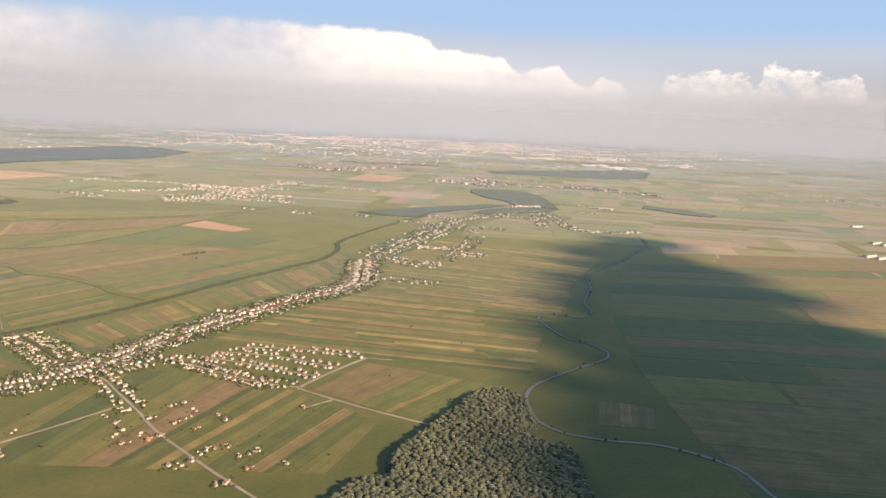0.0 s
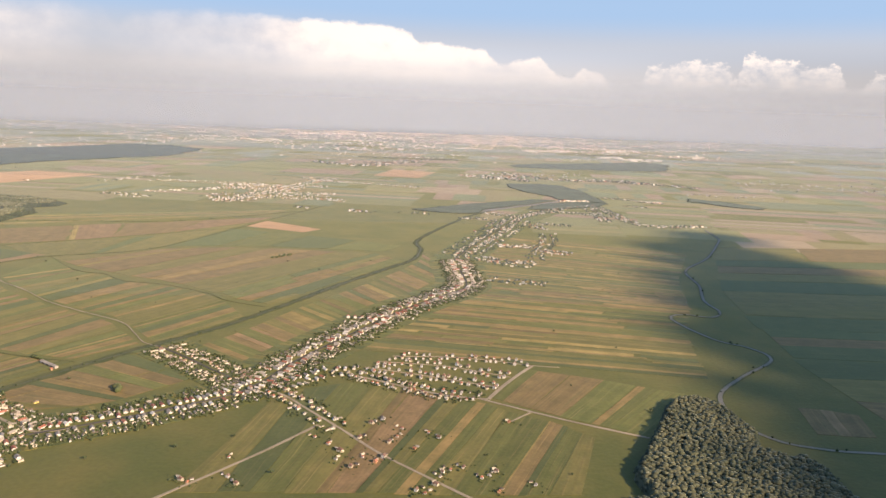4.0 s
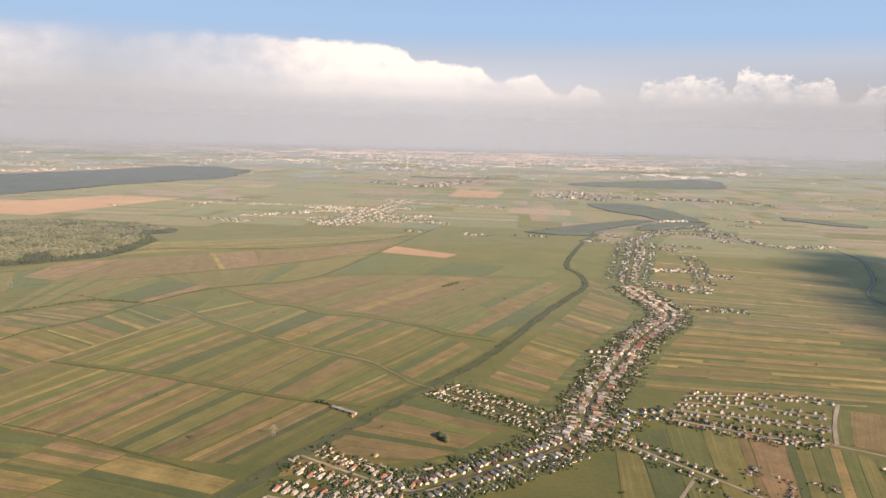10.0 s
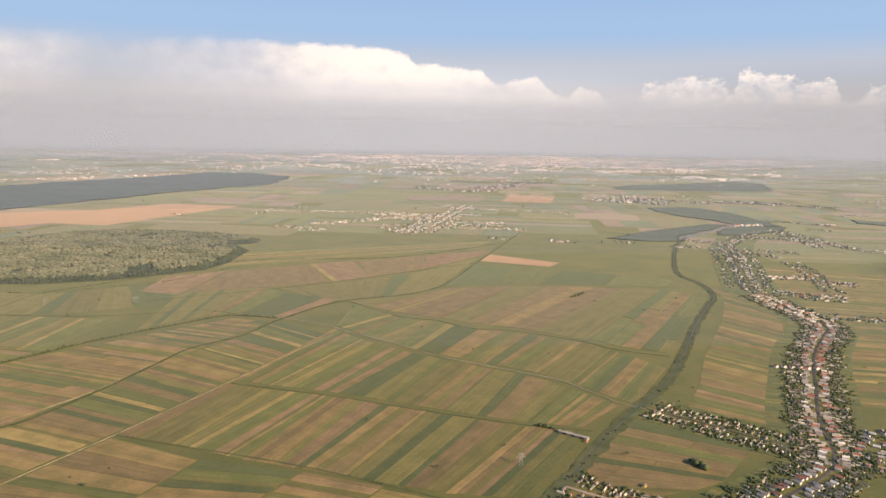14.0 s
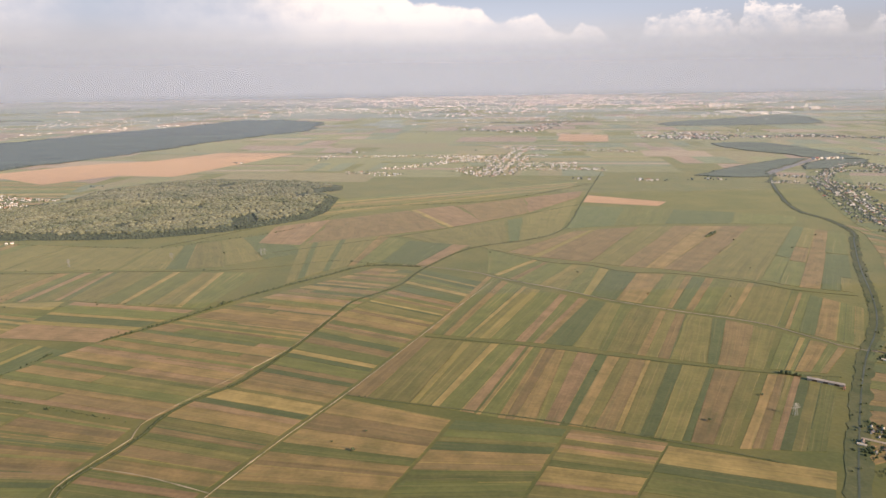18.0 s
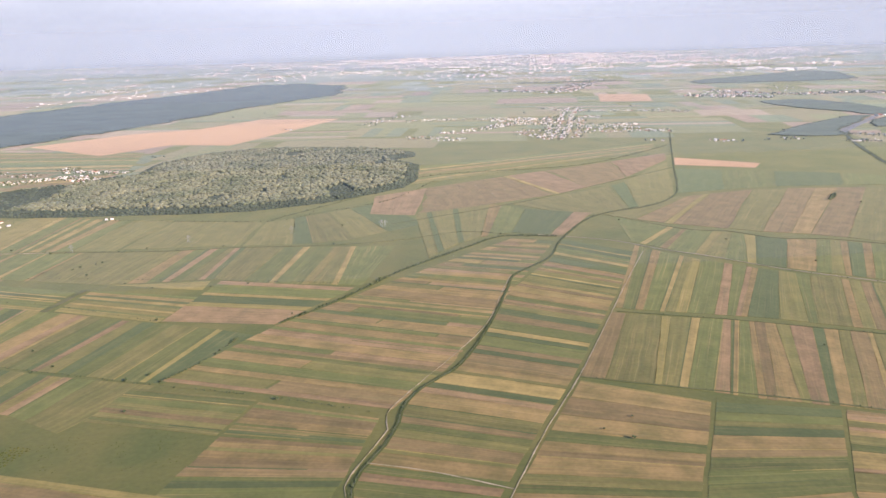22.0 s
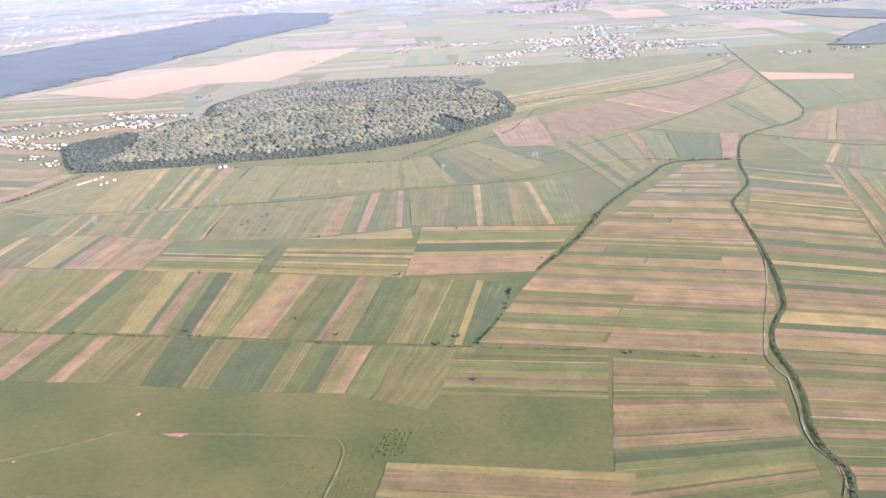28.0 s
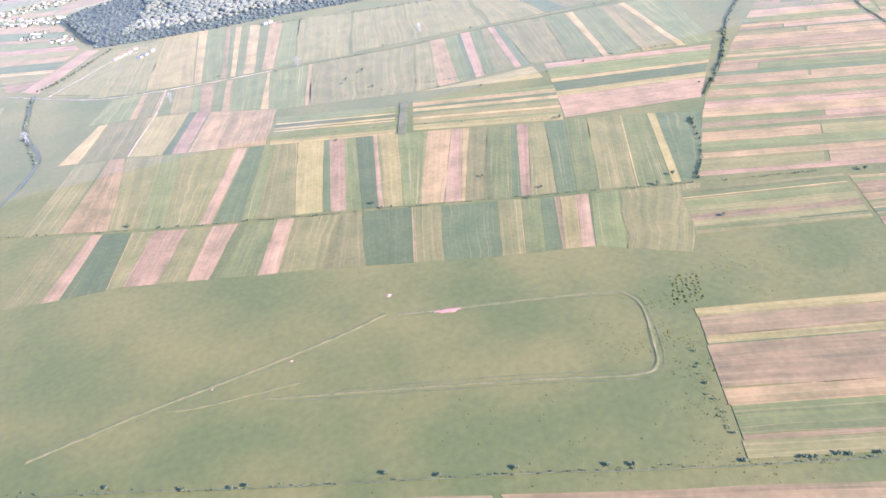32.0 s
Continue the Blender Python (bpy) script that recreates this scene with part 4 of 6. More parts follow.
# ---- the far farmland: a patchwork too far to pick apart ----
rng = random.Random(5)
fv, ff, fi = [], [], []
FAR_EAST = [0, 0, 1, 1, 3, 3, 3, 4, 4, 6]
FAR_WEIGHTS = [0, 0, 0, 0, 1, 1, 1, 3, 4, 6, 6]
y = 690.0
while y < 4600:
    deep = 40 + (y - 690) * 0.035 + rng.uniform(0, 40)
    x = -900 - y * 0.75
    while x < 900 + y * 0.75:
        wide = rng.uniform(60, 150) * (1 + y / 2500)
        if not (y < 1000 and -600 < x + wide / 2 < 20) and not (y < 760 and x > -1010 and x < 260):
            n = rng.choice((1, 2, 3, 5, 7)) if y < 2200 else rng.choice((1, 1, 2, 3))
            across = rng.random() < 0.5
            lean = 0.18 + rng.uniform(-0.06, 0.06)
            for k in range(n):
                a, b = k / n - 0.01, (k + 1) / n + 0.01
                if rng.random() < 0.12:
                    continue
                q = [(a, 0.0), (b, 0.0), (b, 1.0), (a, 1.0)] if across else [(0.0, a), (1.0, a), (1.0, b), (0.0, b)]
                k0 = len(fv)
                for u, w in q:
                    fv.append((x + u * wide + w * deep * lean, y + w * deep - u * wide * lean, 0.012 + 0.024 * (len(ff) * 0.618034 % 1.0)))
                ff.append((k0, k0 + 1, k0 + 2, k0 + 3))
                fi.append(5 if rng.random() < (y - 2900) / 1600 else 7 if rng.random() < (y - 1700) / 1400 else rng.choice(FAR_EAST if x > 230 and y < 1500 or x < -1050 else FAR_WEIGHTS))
        x += wide
    y += deep
# the long ripe field under the dark wood and one far pale field
for poly in ([(-1014, 1135), (-915, 1236), (-827, 1270), (-749, 1381), (-618, 1345), (-741, 1080), (-822, 1105), (-885, 1031)], [(-150, 1480), (-60, 1455), (-20, 1600), (-110, 1640)], [(-247, 864), (-180, 814), (-196, 792), (-262, 823)]):
    k0 = len(fv)
    fv += [(px, py, 0.14) for px, py in poly]
    ff.append(tuple(range(k0, k0 + len(poly))))
    fi.append(2)
tagged(new("far_fields", mesh_of("far_fields", fv, ff, FAR_CROPS + [TOWN, FAR_DARK, FAR_MIXED], fi)), "distant patchwork of green fields and stubble, paled as if by haze", "fields", kind="stuff")

TOWN_LINE = [(-2600, 3900), (-1500, 3300), (-900, 3150), (-200, 2950), (300, 2800), (900, 2900), (2200, 3600)]
town = mesh_of("town_ground", [(x, y, 0.006) for x, y in TOWN_LINE] + [(6500, 6500, 0.006), (-6500, 6500, 0.006)], [tuple(range(len(TOWN_LINE) + 2))], [TOWN])
tagged(new("town_ground", town), "pale built-up ground of a far city, its sheen imitating haze", "ground", kind="structure")

# ---- haze over the far plain, imitated by see-through sheets one behind the other ----
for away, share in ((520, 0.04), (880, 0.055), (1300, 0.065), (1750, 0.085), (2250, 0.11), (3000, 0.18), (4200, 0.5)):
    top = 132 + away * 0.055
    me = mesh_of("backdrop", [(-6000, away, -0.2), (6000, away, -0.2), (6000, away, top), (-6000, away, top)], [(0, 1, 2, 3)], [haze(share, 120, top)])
    tagged(new("backdrop", me), "see-through sheet imitating pale haze low over the far plain", "haze", kind="structure")

# ---- water ----


def stream(name, line, wet, bank, label, seed, height=0.15, wet_look=None, side=BANK):
    shore = ribbon(name, line, (bank[0], bank[1]), height, side, bank[0] * 0.12, 4.0, seed=seed)
    tagged(shore, label, "stream", kind="structure")
    water = ribbon("water", line, wet, height + 0.04, wet_look or DARK_WATER, wet[0] * 0.12, 5.0, seed=seed + 1)
    water.parent = shore
    return shore


stream("canal", CANAL, (0.7, 0.8), (8.0, 4.2), "straight dark canal with reedy banks", 3)
stream("river", RIVER, (1.7, 2.0), (2.9, 3.3), "grey winding river with low grassy banks", 5, wet_look=RIVER_WATER)
stream("creek", CREEK, (0.3, 0.2), (1.9, 1.3), "narrow winding creek in a dark bushy ditch", 7, side=DITCH)
stream("ditch", CREEK_B, (0.3, 0.3), (1.6, 1.4), "dry ditch overgrown with bushes", 9, side=DITCH)
stream("ditch", [(-891, 648), (-890, 625), (-886, 590), (-875, 551), (-890, 505), (-930, 460)], (0.8, 0.8), (3.0, 3.0), "narrow ditch beside a dirt track", 10)
POND = [(21, 1016), (53, 1050), (90, 1081), (143, 1134), (143, 1121), (93, 1070), (52, 1028), (11, 985)]
pond = mesh_of("reservoir", [(x, y, z) for z in (0.0, 0.17) for x, y in POND], [tuple(range(8, 16))] + [(k, (k + 1) % 8, 8 + (k + 1) % 8, 8 + k) for k in range(8)], [WATER])
tagged(new("reservoir", pond), "pale reservoir held behind a low dam", "water", kind="structure")

# ---- roads and tracks ----
# narrow dark strip laid flat along the southern field edge
road("ditch", [(-850, 350), (-811, 336), (-795, 330), (-754, 316), (-736, 310), (-712, 301), (-692, 294), (-665, 285)], 0.35, BANK, "narrow dark strip along a field edge", 0.19, 0.1, 41)
road("track", [(-561.8, 301.9), (-557.5, 307.4), (-555.3, 312.7), (-556.6, 321.6), (-552.8, 332.8), (-551.2, 336.1), (-547.3, 344.9), (-543.4, 353.8), (-543.6, 364.6), (-536.7, 378.5), (-499.9, 438.5), (-482.9, 488.5), (-473.9, 514.5)], 0.2, TRAIL, "worn pale path along a creek", 0.21, 0.2, 30)
road("road", STREET, 1.3, ASPHALT, "worn asphalt village street", 0.19, seed=1)
road("road", WEST_LANE, 1.2, ASPHALT, "narrow village lane to the canal bridge", seed=2)
road("road", EAST_ROAD, 1.2, DIRT, "pale gravel road among new houses", seed=3)
road("road", SOUTH_LANE, 1.5, DIRT, "dusty village lane", seed=4)
road("road", SOUTH_LANE_B, 1.4, DIRT, "dusty side lane", seed=4)
road("track", [(-128, 312), (-149, 284), (-172, 257), (-195, 230)], 1.3, DIRT, "straight pale dirt track", seed=5)
road("track", [(-56, 342), (-35, 328), (-16, 316), (10, 302)], 1.3, DIRT, "pale dirt lane that ends at a wood", seed=6)
road("track", [(-35, 328), (-47, 316)], 0.9, DIRT, "short dirt drive to a shed", seed=6)
road("track", [(-24, 389), (-40, 365), (-53, 342)], 1.9, DIRT, "wide bare street at the edge of an estate", seed=7)
road("track", [(-118, 372), (-96, 359), (-74, 347), (-53, 342)], 1.4, DIRT, "gravel street of a new estate", seed=8)
road("track", [(-106, 392), (-70, 386), (-38, 371)], 0.8, DIRT, "gravel street of a new estate", seed=9)
road("track", [(-112, 383), (-82, 372), (-46, 357)], 0.8, DIRT, "gravel street of a new estate", seed=10)
road("track", [(-98, 401), (-60, 400), (-24, 389), (-10, 387)], 0.8, DIRT, "gravel street of a new estate", seed=11)
road("track", TRACK, 0.34, TRAIL, "pale dirt field track", seed=12)
road("track", FARM_TRACK, 0.62, DIRT, "pale farm track to a bridge", 0.22, seed=13)
road("track", MID_TRACK, 0.8, BANK, "grassy field track with bushes", seed=14)
road("track", LOW_TRACK, 0.8, BANK, "grassy field track", seed=15)
road("track", [(-718, 491), (-709, 523)], 3.6, MOUND, "grassy lane between strips", 0.2, 0.3, 46)
road("track", [(-818, 611), (-823, 578), (-831, 548), (-834, 535)], 0.45, TRAIL, "pale dirt lane between fields", 0.21, seed=47)
road("track", [(-884, 640), (-870, 657), (-852, 681), (-836, 690)], 0.6, TRAIL, "pale dirt lane to a farmyard", 0.21, seed=48)
road("track", NORTH_TRACK[:7], 0.75, TRAIL, "pale dirt track lined with bushes", seed=16)
road("track", NORTH_TRACK[6:], 0.5, BANK, "grassy track lined with bushes", seed=16)
road("track", [(-550, 334), (-530, 327), (-506, 315)], 0.4, TRAIL, "short dirt track over the creek", seed=18)
road("track", [(-389, 645), (-346, 593), (-319, 581), (-297, 560), (-266, 552), (-228, 528), (-211, 510), (-182, 495)], 0.5, BANK, "grassy field boundary", seed=19)
road("track", [(-630, 668), (-560, 745), (-500, 820), (-350, 845), (-225, 945)], 1.4, BANK, "bushy ditch along ploughed land", seed=20)
road("track", [(-540, 640), (-440, 690), (-340, 760), (-270, 810)], 1.0, BANK, "grassy lane across fields", seed=21)

# ---- woods and hedges ----


def wood(name, loop, spacing, radius, tall, label, leaf, level, seed, rim=0.0, bare=(), uneven=1.0, flat=(0.75, 1.0), rough=0.34, closed=False):
    """A closed wood: a raised sheet under its crowns, the crowns, and a rim of lower trees darkened to imitate shade.
    """
    rng = random.Random(seed)
    n = len(loop)
    turn = 1 if sum(a[0] * b[1] - b[0] * a[1] for a, b in zip(loop, loop[1:] + loop[:1])) > 0 else -1
    top = []
    for k, (x, y) in enumerate(loop):
        d = (Vector(loop[(k + 1) % n]) - Vector(loop[k - 1])).normalized()
        top.append((x - d.y * turn * rim * 0.7, y + d.x * turn * rim * 0.7, tall * (0.74 if closed else 0.64)))
    skirt = [(k, (k + 1) % n, n + (k + 1) % n, n + k) for k in range(n)]
    # dark sheet fills the gaps; the rim's slope takes the painted edge shade
    floor = mesh_of("under_sheet", [(x, y, -0.1) for x, y in loop] + top, skirt + [tuple(range(n, 2 * n))], [leaf if closed else UNDER, SHADE_LEAF if rim else leaf if closed else UNDER], [1] * n + [0])
    root = new(name, floor)
    tagged(root, label, "wood", kind="stuff")
    xs, ys = [p[0] for p in loop], [p[1] for p in loop]
    places, sizes, rim_p, rim_s = [], [], [], []
    y = min(ys)
    while y < max(ys):
        x = min(xs)
        while x < max(xs):
            p = (x + rng.uniform(-0.8, 0.8) * spacing, y + rng.uniform(-0.8, 0.8) * spacing)
            if inside(p, loop):
                d = edge_distance(p, loop)
                patch = noise.noise(Vector((p[0] * 0.02, p[1] * 0.02, seed)))
                open_ = any(math.hypot((p[0] - bx) / bw, (p[1] - by) / bh) < 1 for bx, by, bw, bh in bare)
                open_ = open_ or (rim > 8 and noise.noise(Vector((p[0] * 0.03, p[1] * 0.018, seed + 5))) > 0.55)
                r = radius * (rng.uniform(0.55, 1.6) if rim > 8 else rng.uniform(0.65, 1.35))
                # patches and rim of lower trees, both in the darkened edge leaves
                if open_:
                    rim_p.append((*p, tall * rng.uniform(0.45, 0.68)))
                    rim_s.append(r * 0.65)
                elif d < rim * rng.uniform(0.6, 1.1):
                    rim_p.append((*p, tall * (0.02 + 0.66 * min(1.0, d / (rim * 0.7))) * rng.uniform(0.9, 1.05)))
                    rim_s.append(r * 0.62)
                elif rng.random() < (0.62 + 0.75 * noise.noise(Vector((p[0] * 0.085, p[1] * 0.06, seed + 3))) if rim > 8 else 0.90):
                    places.append((*p, tall * (0.72 + uneven * (0.18 * patch + rng.uniform(-0.14, 0.2)))))
                    sizes.append(r)
            x += spacing
        y += spacing * 0.9
    if closed:
        # far off, the crowns close to one uneven sheet
        cols, rows = int((max(xs) - min(xs)) / spacing) + 1, int((max(ys) - min(ys)) / spacing) + 1
        grid, quads, index = [], [], {}
        for j in range(rows + 1):
            for i in range(cols + 1):
                p = (min(xs) + i * spacing, min(ys) + j * spacing)
                if inside(p, loop):
                    index[i, j] = len(grid)
                    grid.append((*p, tall * 0.8 + 0.25 * noise.noise(Vector((p[0] * 0.07, p[1] * 0.07, seed))) + rng.uniform(-0.05, 0.05)))
        for i, j in index:
            q = [index.get(k) for k in ((i, j), (i + 1, j), (i + 1, j + 1), (i, j + 1))]
            if None not in q:
                quads.append(q)
        sheet = new("canopy", mesh_of("canopy", grid, quads, [leaf], smooth=True))
        sheet.parent = root
        near = [k for k, p in enumerate(places) if edge_distance(p, loop) < spacing * 1.1]
        places, sizes = [places[k] for k in near], [sizes[k] for k in near]
    crown = new("crowns", clump_mesh("crowns", places, sizes, leaf, level, rough, seed, flat, True))
    crown.parent = root
    if rim_p:
        edge_ob = new("edge_trees", clump_mesh("edge_trees", rim_p, rim_s, SHADE_LEAF, level, 0.3, seed + 1, (0.4, 0.7) if rim > 8 else (0.9, 1.3), True))
        edge_ob.parent = root
    return root


BIG_WOOD = [(-893, 801), (-876, 752), (-863, 717), (-830, 711), (-792, 706), (-747, 704), (-697, 699), (-650, 700), (-595, 718), (-552, 748), (-528, 768), (-514, 805), (-510, 880), (-534, 922), (-512, 936), (-511, 962), (-545, 990), (-569, 1001), (-615, 1022), (-662, 1032), (-710, 1028), (-755, 1006), (-795, 945), (-796, 884), (-828, 849), (-884, 815)]
wood("wood", BIG_WOOD, 2.2, 1.75, 4.6, "dense broadleaf wood with sunlit crowns and a dark edge", LEAF, 1, 11, 15.0, ((-866, 785, 34, 60),), 0.55, (0.55, 0.85))
NEAR_WOOD = [(-60, 190), (-26, 236), (-19, 249), (-7, 252), (-8, 266), (-4, 276), (5, 290), (13, 305), (20, 318), (29, 335), (38, 343), (49, 342), (55, 334), (56, 320), (58, 304), (52, 290), (60, 282), (66, 284), (69, 270), (67, 248), (68, 236), (70, 190)]
wood("wood", NEAR_WOOD, 1.3, 1.1, 4.6, "dense broadleaf wood beside a river bend", NEAR_LEAF, 1, 12, 3.0, uneven=0.6, flat=(0.5, 0.75))


def ragged(loop, step, depth, seed):
    """The outline of a wood with bays and spurs of its trees."""
    out = []
    for k, a in enumerate(loop):
        c = loop[(k + 1) % len(loop)]
        n = max(1, int(math.hypot(c[0] - a[0], c[1] - a[1]) / step))
        for i in range(n):
            x, y = a[0] + (c[0] - a[0]) * i / n, a[1] + (c[1] - a[1]) * i / n
            out.append((x + depth * (noise.noise(Vector((x * 0.03, y * 0.03, seed))) + 0.5 * noise.noise(Vector((x * 0.11, y * 0.11, seed)))),
                        y + depth * (noise.noise(Vector((x * 0.03, y * 0.03, seed + 9))) + 0.5 * noise.noise(Vector((x * 0.11, y * 0.11, seed + 9))))))
    return out


FAR_WOOD = [(-1180, 1050), (-1054, 1128), (-960, 1270), (-880, 1440), (-807, 1608), (-720, 1760), (-660, 1841), (-646, 2079), (-660, 2160), (-787, 2280), (-912, 2290), (-970, 2150), (-1088, 1920), (-1190, 1750), (-1268, 1590), (-1420, 1300)]
wood("wood", ragged(FAR_WOOD, 14, 22, 1), 8.0, 7.5, 1.5, "large dark wood far across the plain", HAZED_WOOD, 1, 13, uneven=0.04, flat=(0.02, 0.035), rough=0.12, closed=True)
BELT_UP = [(110, 1390), (165, 1395), (200, 1379), (220, 1307), (223, 1210), (216, 1126), (187, 1137), (152, 1155), (141, 1211), (112, 1256), (97, 1351)]
BELT_LOW = [(-76, 996), (-34, 1035), (9, 1071), (54, 1103), (101, 1138), (144, 1141), (104, 1094), (57, 1050), (23, 1016), (0, 970), (-33, 969), (-65, 982)]
BELT_THIN = [(385, 1215), (435, 1170), (465, 1112), (448, 1088), (404, 1125), (362, 1178)]
GROVE = [(95, 1064), (144, 1115), (185, 1124), (220, 1113), (175, 1062), (112, 1031), (82, 1024)]
BELTS = [("dark belt of trees along a reservoir", BELT_UP), ("dark belt of trees beside a canal", BELT_LOW), ("thin dark belt of trees", BELT_THIN), ("dark grove between a reservoir and a village", GROVE)]
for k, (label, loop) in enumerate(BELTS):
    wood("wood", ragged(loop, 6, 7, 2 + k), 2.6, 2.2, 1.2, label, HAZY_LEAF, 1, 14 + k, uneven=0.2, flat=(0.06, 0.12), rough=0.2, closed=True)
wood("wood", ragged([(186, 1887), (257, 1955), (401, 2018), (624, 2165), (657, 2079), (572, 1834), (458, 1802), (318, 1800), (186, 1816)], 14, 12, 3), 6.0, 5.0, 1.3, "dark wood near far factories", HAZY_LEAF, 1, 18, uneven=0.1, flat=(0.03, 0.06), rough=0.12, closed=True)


def hedge(line, size, gap, spread, label, seed, chance=1.0, name="hedge"):
    rng = random.Random(seed)
    total = length_of(line)
    pts = smooth_line(line)
    places, sizes, d = [], [], 0.0
    while d < total:
        if rng.random() < chance * (0.6 + 0.8 * noise.noise(Vector((d * 0.05, seed, 0)))):
            p = along(pts, d / total)
            r = size * rng.uniform(0.45, 1.25)
            places.append((p.x + rng.uniform(-spread, spread), p.y + rng.uniform(-spread, spread), 0.3 + r * 0.45))
            sizes.append(r)
        d += gap * rng.uniform(0.6, 1.4)
    return tagged(new(name, clump_mesh(name, places, sizes, BUSH, 1, 0.35, seed)), label, "hedge", kind="stuff")


hedge(CREEK[:20], 0.28, 0.5, 0.55, "low dark bushes along a creek", 21, 1.1)
hedge(CREEK[19:], 0.42, 2.4, 1.0, "low dark bushes along a creek", 22, 0.5)
hedge(CREEK_B, 0.6, 0.9, 0.8, "thick dark bushes along a ditch", 23, 1.3)
hedge(HEDGE, 0.3, 1.2, 0.4, "broken hedge of small trees and bushes", 24, 1.0)
hedge([(-634, 402), (-622, 418), (-610, 445)], 0.5, 0.8, 0.4, "dark hedge at the end of a field", 25, 1.3)
hedge(BASE_HEDGE, 0.22, 1.6, 0.5, "low weeds along a field edge", 26, 0.5)
hedge(NORTH_TRACK, 0.25, 2.2, 0.6, "low bushes along a dirt track", 27, 0.9)
hedge([(-757, 690), (-634, 664), (-598, 683), (-544, 716), (-500, 790)], 0.5, 1.6, 0.5, "low hedge below a wood", 28, 1.0)
hedge([(-889, 655), (-876, 668), (-866, 685), (-860, 694), (-852, 709)], 0.7, 0.8, 1.0, "row of dark bushes beside a bare strip", 43, 1.2)
hedge([(-769, 517), (-711, 497), (-652, 467)], 0.25, 1.6, 0.4, "thin line of bushes", 29, 0.7)
hedge([(-767, 552), (-639, 529), (-560, 511)], 0.3, 1.6, 0.5, "thin line of bushes", 30, 0.9)
hedge([(-850, 350), (-795, 330), (-736, 310), (-692, 294), (-665, 285)], 0.2, 0.7, 0.3, "thin hedge along a narrow dark strip", 44, 0.8)
hedge(MID_TRACK, 0.26, 1.6, 0.4, "thin line of bushes", 31, 0.7)
hedge(LOW_TRACK, 0.28, 2.0, 0.4, "thin line of bushes", 32, 0.6)
hedge(TRACK, 0.26, 2.2, 0.6, "scattered bushes beside a track", 33, 0.2)
hedge([(x - 0.9, y - 0.9) for x, y in FARM_TRACK], 0.26, 2.0, 0.4, "scattered bushes beside a track", 34, 0.25)
hedge(CANAL, 0.42, 1.5, 3.4, "reeds and bushes on canal banks", 35, 0.3)
hedge(RIVER, 0.7, 4.0, 2.4, "bushes on river banks", 36, 0.25)
hedge([(-630, 668), (-560, 745), (-500, 820), (-350, 845), (-225, 945)], 0.6, 3.0, 1.0, "bushes along a ditch", 37, 0.8)
hedge([(-891, 648), (-890, 625), (-886, 590), (-875, 551)], 0.8, 1.5, 0.8, "bushes beside a ditch", 38, 1.0)
hedge([(-205, 655), (-197, 663), (-190, 672)], 1.2, 1.0, 1.6, "small dark copse in open fields", 39, 1.6, "copse")
hedge([(-280, 391), (-275, 387)], 1.1, 0.9, 0.9, "dark copse beside a farm shed", 40, 1.6, "copse")
hedge([(-225, 352), (-222, 345)], 1.5, 0.8, 1.2, "dark copse behind gardens", 41, 1.6, "copse")
hedge([(-681, 331), (-686, 316), (-689, 300)], 0.3, 0.5, 0.8, "dark scrub beside ploughed land", 42, 0.6, "scrub")

# ---- houses ----


def box_verts(x0, y0, z0, x1, y1, z1):
    return [(x0, y0, z0), (x1, y0, z0), (x1, y1, z0), (x0, y1, z0), (x0, y0, z1), (x1, y0, z1), (x1, y1, z1), (x0, y1, z1)]


BOX = [(0, 3, 2, 1), (4, 5, 6, 7), (0, 1, 5, 4), (1, 2, 6, 5), (2, 3, 7, 6), (3, 0, 4, 7)]


def wall_mesh(w, d, h, peak, hipped):
    """Four walls, with gables under the ridge unless the roof is hipped; the ridge runs along y."""
    v = box_verts(-w / 2, -d / 2, -0.1, w / 2, d / 2, h)
    f = list(BOX)
    if not hipped:
        v += [(0, -d / 2, h + peak), (0, d / 2, h + peak)]
        f += [(4, 5, 8), (6, 7, 9)]
    return mesh_of("walls", v, f, [])


def roof_mesh(w, d, h, peak, hipped, over=0.11, thick=0.07):
    a, b = w / 2 + over, d / 2 + over
    e = h - over * peak / (w / 2)
    run = min(b * 0.9, a) if hipped else 0.0
    v = []
    for z in (0.0, thick):
        v += [(-a, -b, e + z), (a, -b, e + z), (a, b, e + z), (-a, b, e + z), (0, -b + run, h + peak + z), (0, b - run, h + peak + z)]
    f = []
    for k, turn in ((0, -1), (6, 1)):
        for q in ((0, 1, 4), (1, 2, 5, 4), (2, 3, 5), (3, 0, 4, 5)):
            if not hipped and len(q) == 3:
                continue
            f.append(tuple(k + i for i in (q if turn > 0 else q[::-1])))
    loop = (0, 1, 2, 3) if hipped else (0, 4, 1, 2, 5, 3)
    for i, j in zip(loop, loop[1:] + loop[:1]):
        f.append((i, j, j + 6, i + 6))
    return mesh_of("roof", v, f, [])


